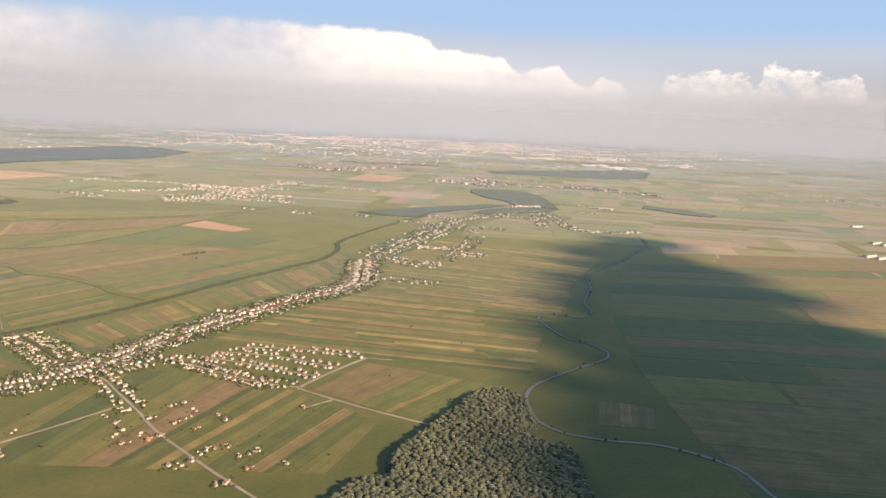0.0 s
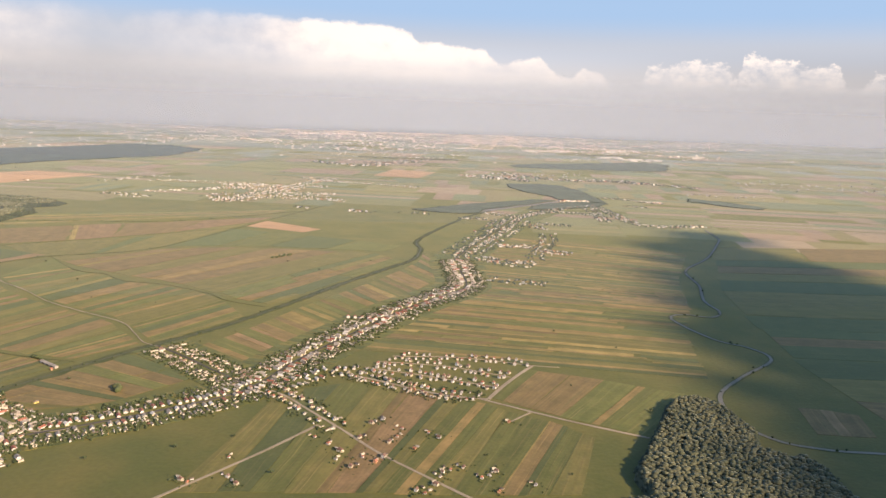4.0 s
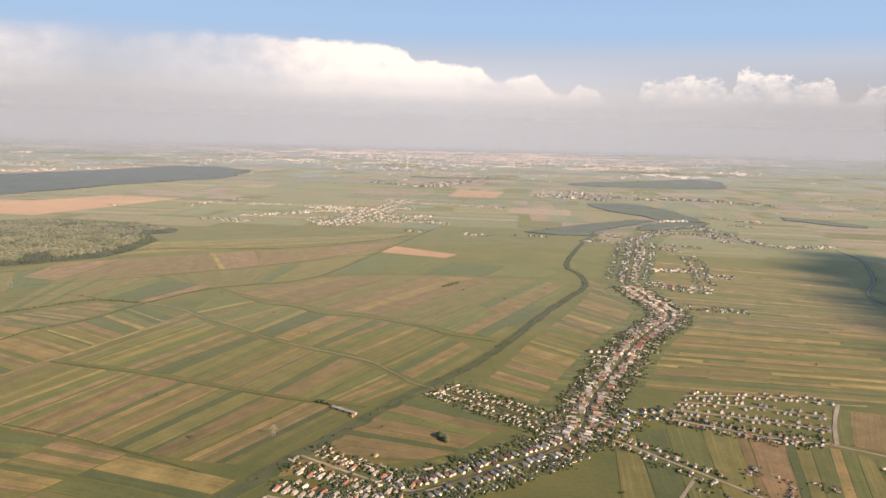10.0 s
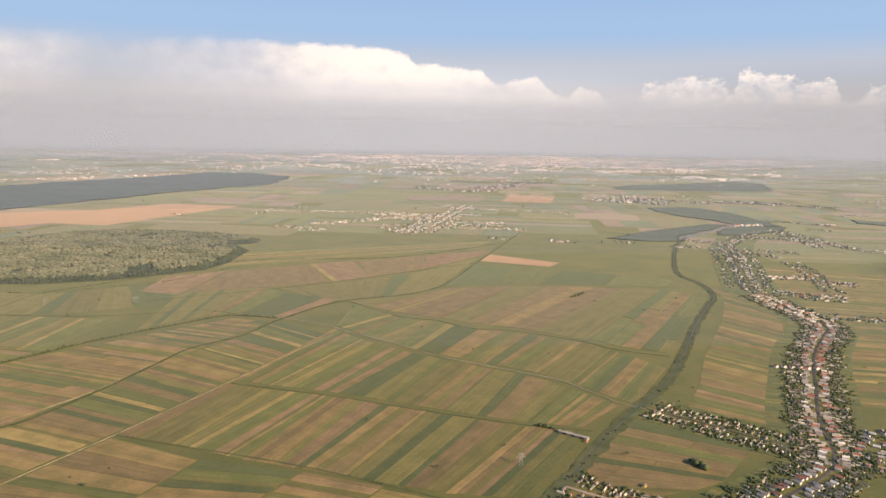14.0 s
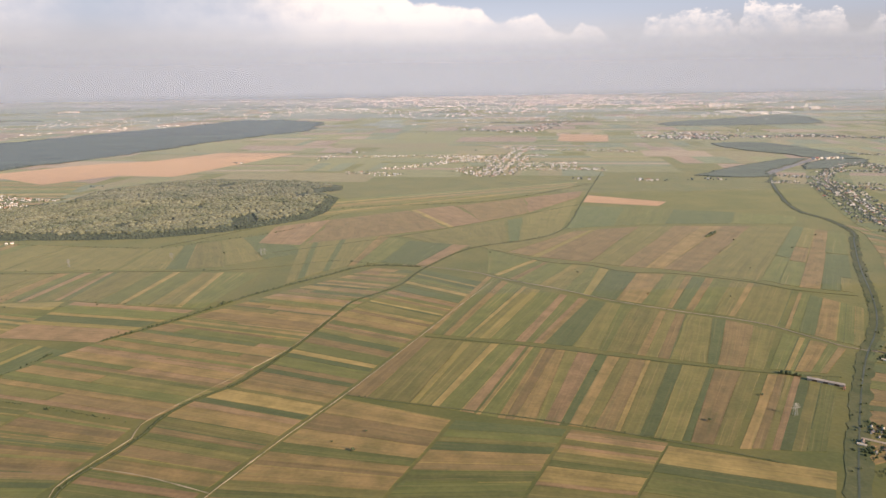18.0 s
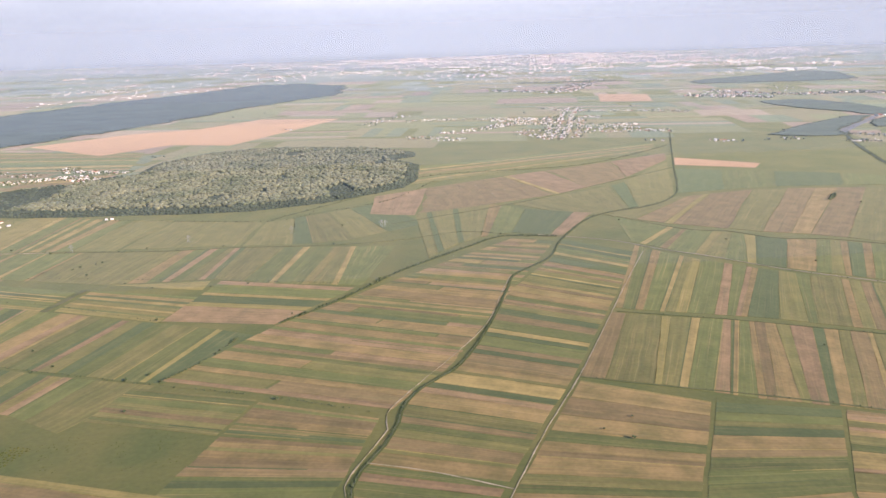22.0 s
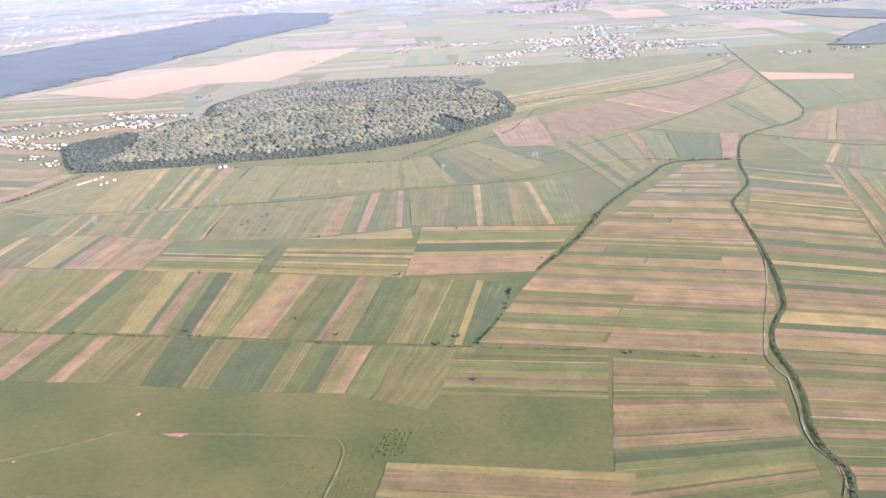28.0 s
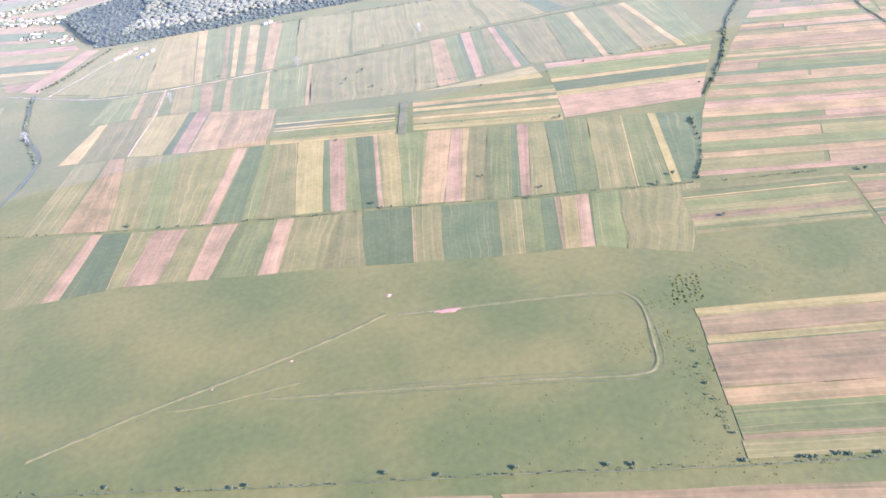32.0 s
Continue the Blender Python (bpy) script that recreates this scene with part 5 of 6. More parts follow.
def house(w, d, h, peak, hipped, wall, tile, label, windows=True, porch=False, storeys=1):
    root = new("house")
    tagged(root, label, "house", "village houses")
    me = wall_mesh(w, d, h, peak, hipped)
    me.materials.append(wall)
    walls = part("body", me, None, root)
    me = roof_mesh(w, d, h, peak, hipped)
    me.materials.append(tile)
    roof = part("roof", me, None, root)
    cx, cy = w * 0.18, d * 0.12
    part("chimney", mesh_of("chimney", box_verts(cx - 0.09, cy - 0.09, h, cx + 0.09, cy + 0.09, h + peak + 0.2), BOX, [PALE[2]]), None, roof)
    if windows:
        for lvl in range(storeys):
            z = 0.18 + 0.5 * lvl
            for y in (-d * 0.28, d * 0.28):
                for side in (-1, 1):
                    x = side * w / 2
                    part("window", mesh_of("window", box_verts(min(x, x + side * 0.03), y - 0.16, z, max(x, x + side * 0.03), y + 0.16, z + 0.32), BOX, [GLASS]), None, walls)
        y = -d / 2
        part("window", mesh_of("window", box_verts(-w * 0.32, y - 0.03, 0.25, -w * 0.1, y, 0.57), BOX, [GLASS]), None, walls)
        part("door", mesh_of("door", box_verts(w * 0.12, y - 0.03, 0.0, w * 0.3, y, 0.5), BOX, [WOODEN]), None, walls)
    if porch:
        me = mesh_of("porch", box_verts(-w * 0.3, -d / 2 - 0.6, -0.1, w * 0.3, -d / 2 + 0.05, h * 0.72), BOX, [wall])
        part("porch", me, None, root)
    return root


TYPES = [
    house(1.45, 3.6, 0.75, 0.45, False, PALE[0], TILES[3], "long whitewashed village house with a weathered roof", False),
    house(1.45, 3.2, 0.75, 0.5, False, PALE[1], TILES[1], "cream village house with a brown tiled roof", False),
    house(1.6, 2.8, 0.78, 0.55, True, PALE[0], TILES[0], "white village house with a red tiled hipped roof", False, True),
    house(1.35, 4.0, 0.7, 0.4, False, PALE[2], TILES[2], "long grey village house with a sheet-metal roof", False),
    house(1.65, 2.4, 0.78, 0.55, True, PALE[0], TILES[3], "small white village house with a grey hipped roof", False),
    house(2.0, 2.3, 1.1, 0.7, True, PALE[0], TILES[0], "new two-storey white house with a red roof", True, False, 2),
    house(2.0, 2.5, 1.1, 0.75, True, PALE[1], TILES[1], "new two-storey cream house with a brown roof", True, True, 2),
    house(2.0, 2.4, 1.1, 0.7, False, PALE[3], TILES[0], "new orange-plastered house with a red roof", True, False, 2),
    house(2.1, 2.6, 1.1, 0.65, True, PALE[0], TILES[2], "new white house with a light grey roof", True, True, 2),
    house(2.0, 2.4, 1.1, 0.8, False, PALE[0], TILES[1], "new white gabled house with a dark brown roof", True, False, 2),
]
TYPES.append(house(1.7, 2.8, 0.95, 0.4, False, YELLOW, TILES[3], "long house with bright yellow plaster and a pale roof", False))
used = set()
settled = 0
crowd = []
SIZES = [(1.5, 2.9, 0.75), (1.5, 2.7, 0.75), (1.6, 2.8, 0.78), (1.45, 3.1, 0.7), (1.65, 2.4, 0.78), (2.0, 2.3, 1.35), (2.0, 2.4, 1.35), (2.0, 2.4, 1.25), (2.1, 2.5, 1.3), (2.0, 2.3, 1.3), (1.7, 2.8, 0.95)]
sheds, garden = [], []          # (x, y, angle, w, d, h, peak, tone) and (x, y, z, r)


def settle(kind, x, y, angle, size=1.0):
    """The first house of a type stands where its prototype is; the next ones are copies, and those past 290 join the crowd."""
    global settled
    settled += 1
    if settled > 290:
        w, d, h = SIZES[kind]
        crowd.append((x, y, radians(angle), w, d, h, 0.55, kind))
        return None
    grow = size * random.Random(settled).uniform(*((0.60, 0.84) if 5 <= kind <= 9 else (0.52, 0.88)))
    m = pose(x, y, 0, 0, 0, angle) @ Matrix.Diagonal((grow, grow * random.Random(settled + 500).uniform(0.9, 1.15), grow * 1.2, 1))
    if kind in used:
        return copy_thing(TYPES[kind], m)
    used.add(kind)
    TYPES[kind].matrix_basis = m
    return TYPES[kind]


taken = []


def free(x, y, r):
    if any((x - a) ** 2 + (y - b) ** 2 < (r + c) ** 2 for a, b, c in taken):
        return False
    taken.append((x, y, r))
    return True


def row_of_houses(line, seed, spacing, sides=(-1, 1), first=2.6, depth=3, start=0.0, end=1.0, old=True):
    rng = random.Random(seed)
    total = length_of(line)
    for side in sides:
        d = start * total + rng.uniform(0, spacing)
        while d < end * total:
            p, q = along(line, d / total), along(line, min(1.0, d / total + 0.004))
            t = (q - p).normalized() if (q - p).length else Vector((1, 0))
            n = Vector((-t.y, t.x)) * side
            angle = math.degrees(math.atan2(n.y, n.x)) + 90 + rng.uniform(-9, 9)
            at = p + n * (first + (rng.uniform(-0.5, 3.4) if old else rng.uniform(-0.4, 2.4))) + t * (0.0 if old else rng.uniform(-1.1, 1.1))
            if rng.random() < 0.9 and free(at.x, at.y, 1.1):
                kind = rng.choice((0, 0, 1, 2, 3, 3, 4, 4)) if old else rng.choice((5, 6, 8, 8, 5, 9, 8, 6, 8, 9))
                settle(kind, at.x, at.y, angle, 1.0 if old else 1.2)
            back = first + 3.0
            for _ in range(depth):
                if rng.random() < 0.68:
                    b = p + n * (back + rng.uniform(-0.5, 0.5)) + t * rng.uniform(-0.9, 0.9)
                    sheds.append((b.x, b.y, radians(angle + rng.choice((0, 0, 0, 0, 90))), rng.uniform(0.5, 0.95), rng.uniform(1.1, 2.9), rng.uniform(0.45, 0.65), rng.uniform(0.2, 0.45), rng.randint(0, 3)))
                g = p + n * (back + rng.uniform(-2, 3)) + t * rng.uniform(-2.5, 2.5)
                for _ in range(rng.randint(3, 6)):
                    garden.append((g.x + rng.uniform(-2.4, 2.4), g.y + rng.uniform(-2.4, 2.4), rng.uniform(0.3, 0.6), rng.uniform(0.3, 0.75)))
                back += rng.uniform(1.8, 3.0)
            d += spacing * rng.uniform(0.75, 1.3)


for k, (x, y) in enumerate(((-122, 294), (-117, 288), (-103, 279), (-108, 283), (-100, 283), (-106, 314), (-101, 318), (-95, 301), (-98, 296), (-88, 290), (-75, 273), (-78, 271), (-70, 275), (-61, 269), (-64, 267), (-58, 272), (-59, 257), (-85, 256), (-88, 258), (-81, 262), (-79, 268), (-67, 244), (-64, 246), (-47, 316), (-82, 305), (-78, 300), (-112, 275), (-118, 281), (-128, 300), (-171, 265), (-168, 263), (-158, 282), (-155, 267), (-151, 262), (-45, 262), (-93, 309), (-110, 300))):
    if free(x, y, 1.3):
        settle((5, 6, 7, 5, 9, 6, 8)[k % 7], x, y, (-30, 60, 150, 240)[k * 5 % 4] + k % 9, 1.0)
        rng = random.Random(k)
        for _ in range(9):
            garden.append((x + rng.gauss(0, 2.2), y + rng.gauss(0, 2.2), 0.3, rng.uniform(0.2, 0.5)))
        sheds.append((x + rng.uniform(-2.5, 2.5), y + 2.4, rng.uniform(0, 3), 0.8, 1.3, 0.5, 0.25, k))
for kind, x, y, a in [(10, -252, 332, -35), (10, -257, 303, -35), (10, -262, 327, -35), (2, -265, 331, -35), (7, -264, 373, -35), (10, -210, 301, -40), (2, -197, 311, 50), (2, -214, 309, 50), (7, -75, 493, 0), (8, -99, 457, -20), (8, -86, 473, -20), (7, -87, 353, 60), (8, -125, 382, 30), (8, -133, 382, 30)]:
    if free(x, y, 1.0):
        settle(kind, x, y, a)
for x, y in [(-128, 463), (-125, 461), (-121, 459), (-118, 458)]:
    if free(x, y, 1.0):
        settle(9, x, y, 10)
near_street = smooth_line(STREET[1:12])
row_of_houses([(-118, 372), (-96, 359), (-74, 347), (-55, 343)], 8, 3.1, depth=1, first=2.2, old=False)
row_of_houses([(-112, 383), (-82, 372), (-46, 357)], 9, 3.1, depth=0, first=2.3, old=False)
row_of_houses([(-106, 392), (-70, 386), (-38, 371)], 10, 3.1, depth=0, first=2.3, old=False)
row_of_houses([(-98, 401), (-60, 400), (-26, 391)], 11, 3.8, depth=0, first=2.3, old=False)
row_of_houses(smooth_line(EAST_ROAD[:4]), 12, 4.4, depth=1, first=2.4, old=False)
row_of_houses(smooth_line(WEST_LANE), 2, 2.9, depth=3, start=0.05, end=0.9)
row_of_houses(smooth_line(SOUTH_LANE), 3, 3.5, depth=3)
row_of_houses(smooth_line(SOUTH_LANE_B), 4, 3.6, depth=3)
row_of_houses([(-284, 316), (-262, 303), (-245, 297)], 5, 4.4, depth=2, first=2.4)
row_of_houses([(-275, 280), (-255, 270), (-235, 285)], 6, 4.4, depth=2, first=2.4)
row_of_houses([(-150, 352), (-140, 366), (-128, 376), (-112, 378)], 7, 3.6, depth=1, first=2.2)
for k in range(6):
    if free(-127 + 4.4 * k, 474 - 0.8 * k, 1.2):
        settle(9, -127 + 4.4 * k, 474 - 0.8 * k, 10)
for x, y, a in ((-757, 691, 20), (-753.5, 693, 110), (-849, 684, -35), (-846.5, 687, -35), (-844, 690, -35), (-841, 693, -35), (-838, 697, -35), (-834, 678, 45), (-831, 681, 45), (-827, 686, -35)):
    settle(5 if x > -800 else 3 if x < -836 else 2, x, y, a, 0.78)

row_of_houses(near_street, 1, 2.9, depth=4, old=True)

# ---- lower sheds and the roofs of far villages, too many to count ----


def batch_houses(name, rows, walls, roofs, label):
    """Small gabled buildings in one mesh. Rows: x, y, angle, width, length, wall height, peak, tone."""
    v, f, ix = [], [], []
    nw = len(walls)
    for x, y, a, w, d, h, peak, tone in rows:
        c, s = math.cos(a), math.sin(a)
        k = len(v)
        local = [(-w / 2, -d / 2, -0.1), (w / 2, -d / 2, -0.1), (w / 2, d / 2, -0.1), (-w / 2, d / 2, -0.1), (-w / 2, -d / 2, h), (w / 2, -d / 2, h), (w / 2, d / 2, h), (-w / 2, d / 2, h), (0, -d / 2, h + peak), (0, d / 2, h + peak)]
        v += [(x + px * c - py * s, y + px * s + py * c, pz) for px, py, pz in local]
        f += [tuple(k + i for i in q) for q in ((0, 1, 5, 8, 4), (1, 2, 6, 5), (2, 3, 7, 9, 6), (3, 0, 4, 7))]
        ix += [tone % nw] * 4
        k = len(v)
        o = 0.12
        local = [(-w / 2 - o, -d / 2 - o, h), (0, -d / 2 - o, h + peak + 0.05), (w / 2 + o, -d / 2 - o, h), (-w / 2 - o, d / 2 + o, h), (0, d / 2 + o, h + peak + 0.05), (w / 2 + o, d / 2 + o, h)]
        v += [(x + px * c - py * s, y + px * s + py * c, pz) for px, py, pz in local]
        f += [(k, k + 1, k + 4, k + 3), (k + 1, k + 2, k + 5, k + 4)]
        ix += [nw + tone % len(roofs)] * 2
    return tagged(new(name, mesh_of(name, v, f, walls + roofs, ix)), label, "houses", kind="stuff")


batch_houses("village_houses", crowd, [PALE[0], PALE[1], PALE[0]], [PALE[2], PALE[0], TILES[2], TILES[0], PALE[2], TILES[3]], "white village houses along the upper street")
batch_houses("garden_sheds", sheds, [PALE[0], PALE[1], PALE[0]], [TILES[3], PALE[2], RUST, PALE[1]], "crowded grey sheds and barns behind village houses")


def scatter(boxes, seed, size):
    """Loose rows of houses inside slanted boxes: x, y, length, depth, angle, count."""
    rng = random.Random(seed)
    rows = []
    for x, y, long, deep, angle, count in boxes:
        a = radians(angle)
        for _ in range(count):
            u, w = rng.uniform(-0.5, 0.5) * long, rng.gauss(0, 0.3) * deep
            px, py = x + u * math.cos(a) - w * math.sin(a), y + u * math.sin(a) + w * math.cos(a)
            s = rng.uniform(*size)
            if inside((px, py), BIG_WOOD) or inside((px, py), FAR_WOOD):
                continue
            rows.append((px, py, a + rng.choice((0, 1.57)) + rng.uniform(-0.1, 0.1), s * 0.72, s * rng.uniform(0.9, 1.5), s * 0.42, s * 0.28, rng.randint(0, 7)))
            for _ in range(rng.randint(1, 3)):
                garden_far.append((px + rng.uniform(-6, 6), py + rng.uniform(-6, 6), 0.5, rng.uniform(0.5, 1.0)))
    return rows


garden_far = []


def lanes(lines, seed, gap, size, first, tree_size=(0.7, 1.5), trees=2):
    """Houses on both sides of village lanes, with dark garden trees between and behind them. Lines: points, and how full the lane is."""
    rng = random.Random(seed)
    rows = []
    for line, full in lines:
        total = length_of(line)
        for side in (-1, 1):
            d = rng.uniform(0, gap)
            while d < total:
                p, q = along(line, d / total), along(line, min(1.0, d / total + 0.01))
                t = (q - p).normalized() if (q - p).length else Vector((1, 0))
                n = Vector((-t.y, t.x)) * side
                if rng.random() < full:
                    s = rng.uniform(*size)
                    at = p + n * (first + abs(rng.gauss(0, first * 0.9)) - first * 0.2)
                    rows.append((at.x, at.y, math.atan2(t.y, t.x) + rng.choice((0, 1.57)) + rng.uniform(-0.15, 0.15), s * 0.62, s * rng.uniform(0.9, 1.6), s * 0.36, s * 0.26, rng.randint(0, 11)))
                for _ in range(trees):
                    if rng.random() < 0.75:
                        g = p + n * (first * rng.uniform(0.3, 3.2)) + t * rng.uniform(-gap, gap)
                        r = rng.uniform(*tree_size)
                        garden_far.append((g.x, g.y, r * 0.6, r))
                d += gap * rng.uniform(0.6, 1.5)
    return rows


upper = lanes([
    (smooth_line([(-38, 672), (-38, 692), (-15, 751), (16, 840), (46, 928), (80, 978), (138, 1048), (190, 1081)]), 0.8), ([(-28, 690), (0, 755), (30, 835), (58, 915)], 0.5),
    ([(-50, 690), (-28, 752), (4, 840), (30, 920)], 0.3), (smooth_line([(190, 1081), (194, 1002), (196, 928), (218, 896), (286, 906)]), 0.75), ([(173, 1054), (168, 972), (162, 923)], 0.6),
    ([(-24, 680), (-1, 660), (26, 656)], 0.95), ([(-20, 670), (2, 650), (20, 648)], 0.6), ([(2, 738), (19, 740), (44, 736)], 0.9), ([(44, 719), (69, 703)], 0.9), ([(28, 673), (61, 775), (69, 825)], 0.35),
    ([(-24, 589), (3, 580), (20, 577)], 0.6), ([(-20, 929), (14, 923)], 0.6), ([(14, 982), (52, 953)], 0.6), ([(54, 877), (76, 851)], 0.8), ([(229, 1198), (260, 1183), (310, 1130)], 0.7), ([(80, 1000), (120, 1010), (165, 985)], 0.5),
    ([(70, 900), (110, 880)], 0.3), ([(242, 1097), (268, 1080)], 0.5)], 3, 2.6, (1.1, 2.2), 3.2, (0.5, 1.1), 2)
upper += lanes([([(146, 1131), (192, 1141)], 1.0), ([(286, 1150), (306, 1136)], 1.0)], 13, 6.0, (2.4, 4.4), 2.4, trees=1)
batch_houses("village_houses", upper, [PALE[0], PALE[1], PALE[0]], [PALE[1], TILES[0], PALE[0], PALE[1], PALE[0], TILES[2]], "houses along the far end of a village street")
mid = lanes([
    ([(-574, 1235), (-559, 1280), (-533, 1345), (-501, 1349)], 0.5), ([(-515, 1271), (-462, 1280), (-401, 1267), (-339, 1271), (-304, 1221)], 0.75), ([(-413, 1144), (-377, 1179), (-351, 1192), (-304, 1177)], 0.9),
    ([(-400, 1160), (-365, 1198), (-300, 1200)], 0.8), ([(-386, 1247), (-342, 1240), (-290, 1240)], 0.8), ([(-380, 1220), (-340, 1218), (-296, 1218)], 0.7), ([(-519, 1085), (-479, 1080), (-448, 1050)], 0.8), ([(-466, 1116), (-413, 1150)], 0.8),
    ([(-222, 1395), (-263, 1271), (-304, 1118), (-338, 1021)], 1.0), ([(-281, 1269), (-315, 1121), (-343, 1032)], 0.9), ([(-255, 1240), (-290, 1110), (-318, 1030)], 0.9), ([(-270, 1402), (-241, 1352), (-190, 1326), (-145, 1319), (-98, 1294), (-64, 1273)], 0.7),
    ([(-276, 1155), (-238, 1144), (-194, 1144)], 0.9), ([(-292, 1084), (-259, 1081), (-210, 1079), (-171, 1062)], 0.8), ([(-280, 1120), (-240, 1112), (-200, 1110)], 0.6), ([(-244, 1257), (-217, 1240)], 0.9), ([(-370, 1089), (-332, 1035)], 0.7),
    ([(-365, 1120), (-318, 1090)], 0.6)], 4, 3.4, (1.3, 2.4), 4.8, (0.6, 1.2), 1)
distant, garden_far = garden_far, []
west = lanes([
    ([(-975, 858), (-944, 841), (-925, 823), (-906, 816), (-893, 807)], 0.95), ([(-970, 866), (-936, 861), (-924, 868), (-903, 863), (-898, 873), (-884, 876), (-876, 886), (-865, 888)], 0.75),
    ([(-865, 888), (-846, 870), (-826, 860)], 0.95), ([(-869, 883), (-856, 893), (-841, 871), (-827, 867)], 0.8), ([(-985, 925), (-963, 902), (-963, 923), (-942, 926)], 0.5), ([(-928, 916), (-903, 900)], 0.5),
    ([(-896, 943), (-885, 943), (-871, 915), (-862, 923), (-845, 908), (-826, 910), (-808, 905)], 0.75), ([(-917, 783), (-904, 776)], 0.8), ([(-892, 748), (-882, 756)], 0.7), ([(-990, 868), (-960, 836)], 0.8)], 14, 2.6, (1.2, 2.2), 3.2, (0.45, 0.95), 3)
west_trees, garden_far = np.array(garden_far), distant
batch_houses("village_houses", west, [PALE[0], PALE[1], PALE[0]], [PALE[0], PALE[2], TILES[0], PALE[0], TILES[2], PALE[0]], "white and red-roofed houses of a village beside a wood")
mid += lanes([([(-163, 969), (-128, 955)], 0.6), ([(-100, 962), (-60, 958)], 0.25), ([(-233, 990), (-205, 980)], 0.2)], 15, 6.0, (1.8, 3.2), 2.4, trees=1)
mid += lanes([([(-697, 1226), (-678, 1218)], 0.6), ([(-818, 1004), (-808, 1002)], 0.4)], 17, 5.0, (1.6, 2.4), 1.6, trees=1)
batch_houses("village_houses", mid, [PALE[0], PALE[1], PALE[0]], [PALE[0], TILES[0], PALE[0], TILES[2], PALE[1], PALE[0]], "roofs and white walls of villages across the fields")
far_lanes = lanes([
    ([(-308, 1815), (-223, 1745)], 0.6), ([(-212, 1707), (-143, 1742), (-27, 1999)], 0.7), ([(-170, 1790), (-60, 1950)], 0.6), ([(-89, 2078), (22, 2069)], 0.5),
    ([(31, 1519), (97, 1532), (146, 1472)], 0.9), ([(60, 1490), (120, 1500), (160, 1450)], 0.8), ([(114, 1628), (169, 1544)], 0.7), ([(179, 1540), (249, 1482), (351, 1523), (383, 1452)], 0.5), ([(280, 1500), (380, 1480), (470, 1400)], 0.4)], 16, 5.0, (2.4, 4.2), 7.0, (1.0, 2.0), 2)
batch_houses("far_houses", far_lanes, [PALE[0], PALE[0]], [PALE[0], TILES[0], PALE[2]], "white houses of a far village among trees")
far = scatter([(170, 1600, 330, 120, 10, 40), (-60, 2200, 480, 240, 15, 90), (800, 1480, 420, 180, -15, 120), (-1150, 2350, 500, 200, 15, 120),
               (-700, 2600, 700, 220, 8, 120), (500, 1250, 200, 60, -20, 20), (-1600, 2100, 500, 250, 10, 70), (420, 2150, 500, 200, -8, 120)], 5, (1.7, 3.2))
batch_houses("far_houses", far, [PALE[0], PALE[0]], [FAR_ROOF, PALE[0]], "pale specks of distant villages")

# ---- the city on the horizon ----
rng = random.Random(21)
cv, cf, ci = [], [], []


def block(x, y, w, d, h, a, flat=0):
    c, s = math.cos(a), math.sin(a)
    k = len(cv)
    for px, py, pz in box_verts(-w / 2, -d / 2, -0.2, w / 2, d / 2, h):
        cv.append((x + px * c - py * s, y + px * s + py * c, pz))
    cf.extend(tuple(k + i for i in q) for q in BOX)
    tone = 2 if flat else 0
    ci.extend([tone, tone if flat else 1, tone, tone, tone, tone])


for _ in range(330):
    core = rng.random() < 0.62
    y = rng.triangular(2350, 4700, 3300) if core else rng.triangular(1900, 4600, 2900)
    x = rng.gauss(60 + (y - 3000) * 0.10, 430 + (y - 2400) * 0.12) if core else rng.gauss(-450, 1000)
    if inside((x, y), FAR_WOOD):
        continue
    reach = rng.uniform(20, 80)
    for _ in range(rng.randint(12, 34) if core else rng.randint(3, 14)):
        block(x + rng.gauss(0, reach), y + rng.gauss(0, reach * 0.8), rng.uniform(2.5, 8), rng.uniform(2, 5), rng.uniform(0.8, 2.2) + core * rng.choice((0, 0, 0.8, 3.0)), rng.uniform(-0.3, 0.2), rng.random() < 0.15)
for _ in range(260):
    y = rng.uniform(1900, 4300)
    x = rng.uniform(-0.62, 0.5) * y
    if not inside((x, y), FAR_WOOD):
        block(x, y, rng.uniform(2, 9), rng.uniform(2, 4), rng.uniform(1.2, 2.2), rng.uniform(-0.3, 0.2), rng.random() < 0.6)
for x, y, n in ((590, 2330, 9), (640, 2230, 8), (-620, 2900, 3), (-300, 2750, 3), (100, 2700, 4), (420, 2600, 4), (700, 2700, 5), (900, 2500, 3)):
    for _ in range(n):
        block(x + rng.uniform(-70, 70), y + rng.uniform(-60, 60), rng.uniform(16, 44), rng.uniform(8, 16), rng.uniform(2, 3.6), rng.uniform(-0.3, 0.1), 1)
for _ in range(60):
    u = rng.random()
    block(-1330 + 560 * u + rng.uniform(-30, 30), 1780 + 560 * u + rng.uniform(0, 90), rng.uniform(3, 10), rng.uniform(2, 4), rng.uniform(0.8, 1.5), rng.uniform(0.5, 0.9), rng.random() < 0.6)
tagged(new("city", mesh_of("city", cv, cf, [FAR_WALL, FAR_ROOF, PALE[0]], ci)), "hazy pale city blocks spread along the horizon", "city", kind="stuff")
far_trees = [(rng.uniform(-0.75, 0.65) * yy, yy, 1.0, rng.uniform(0.9, 2.0)) for yy in (rng.triangular(1200, 3200, 1900) for _ in range(160))]
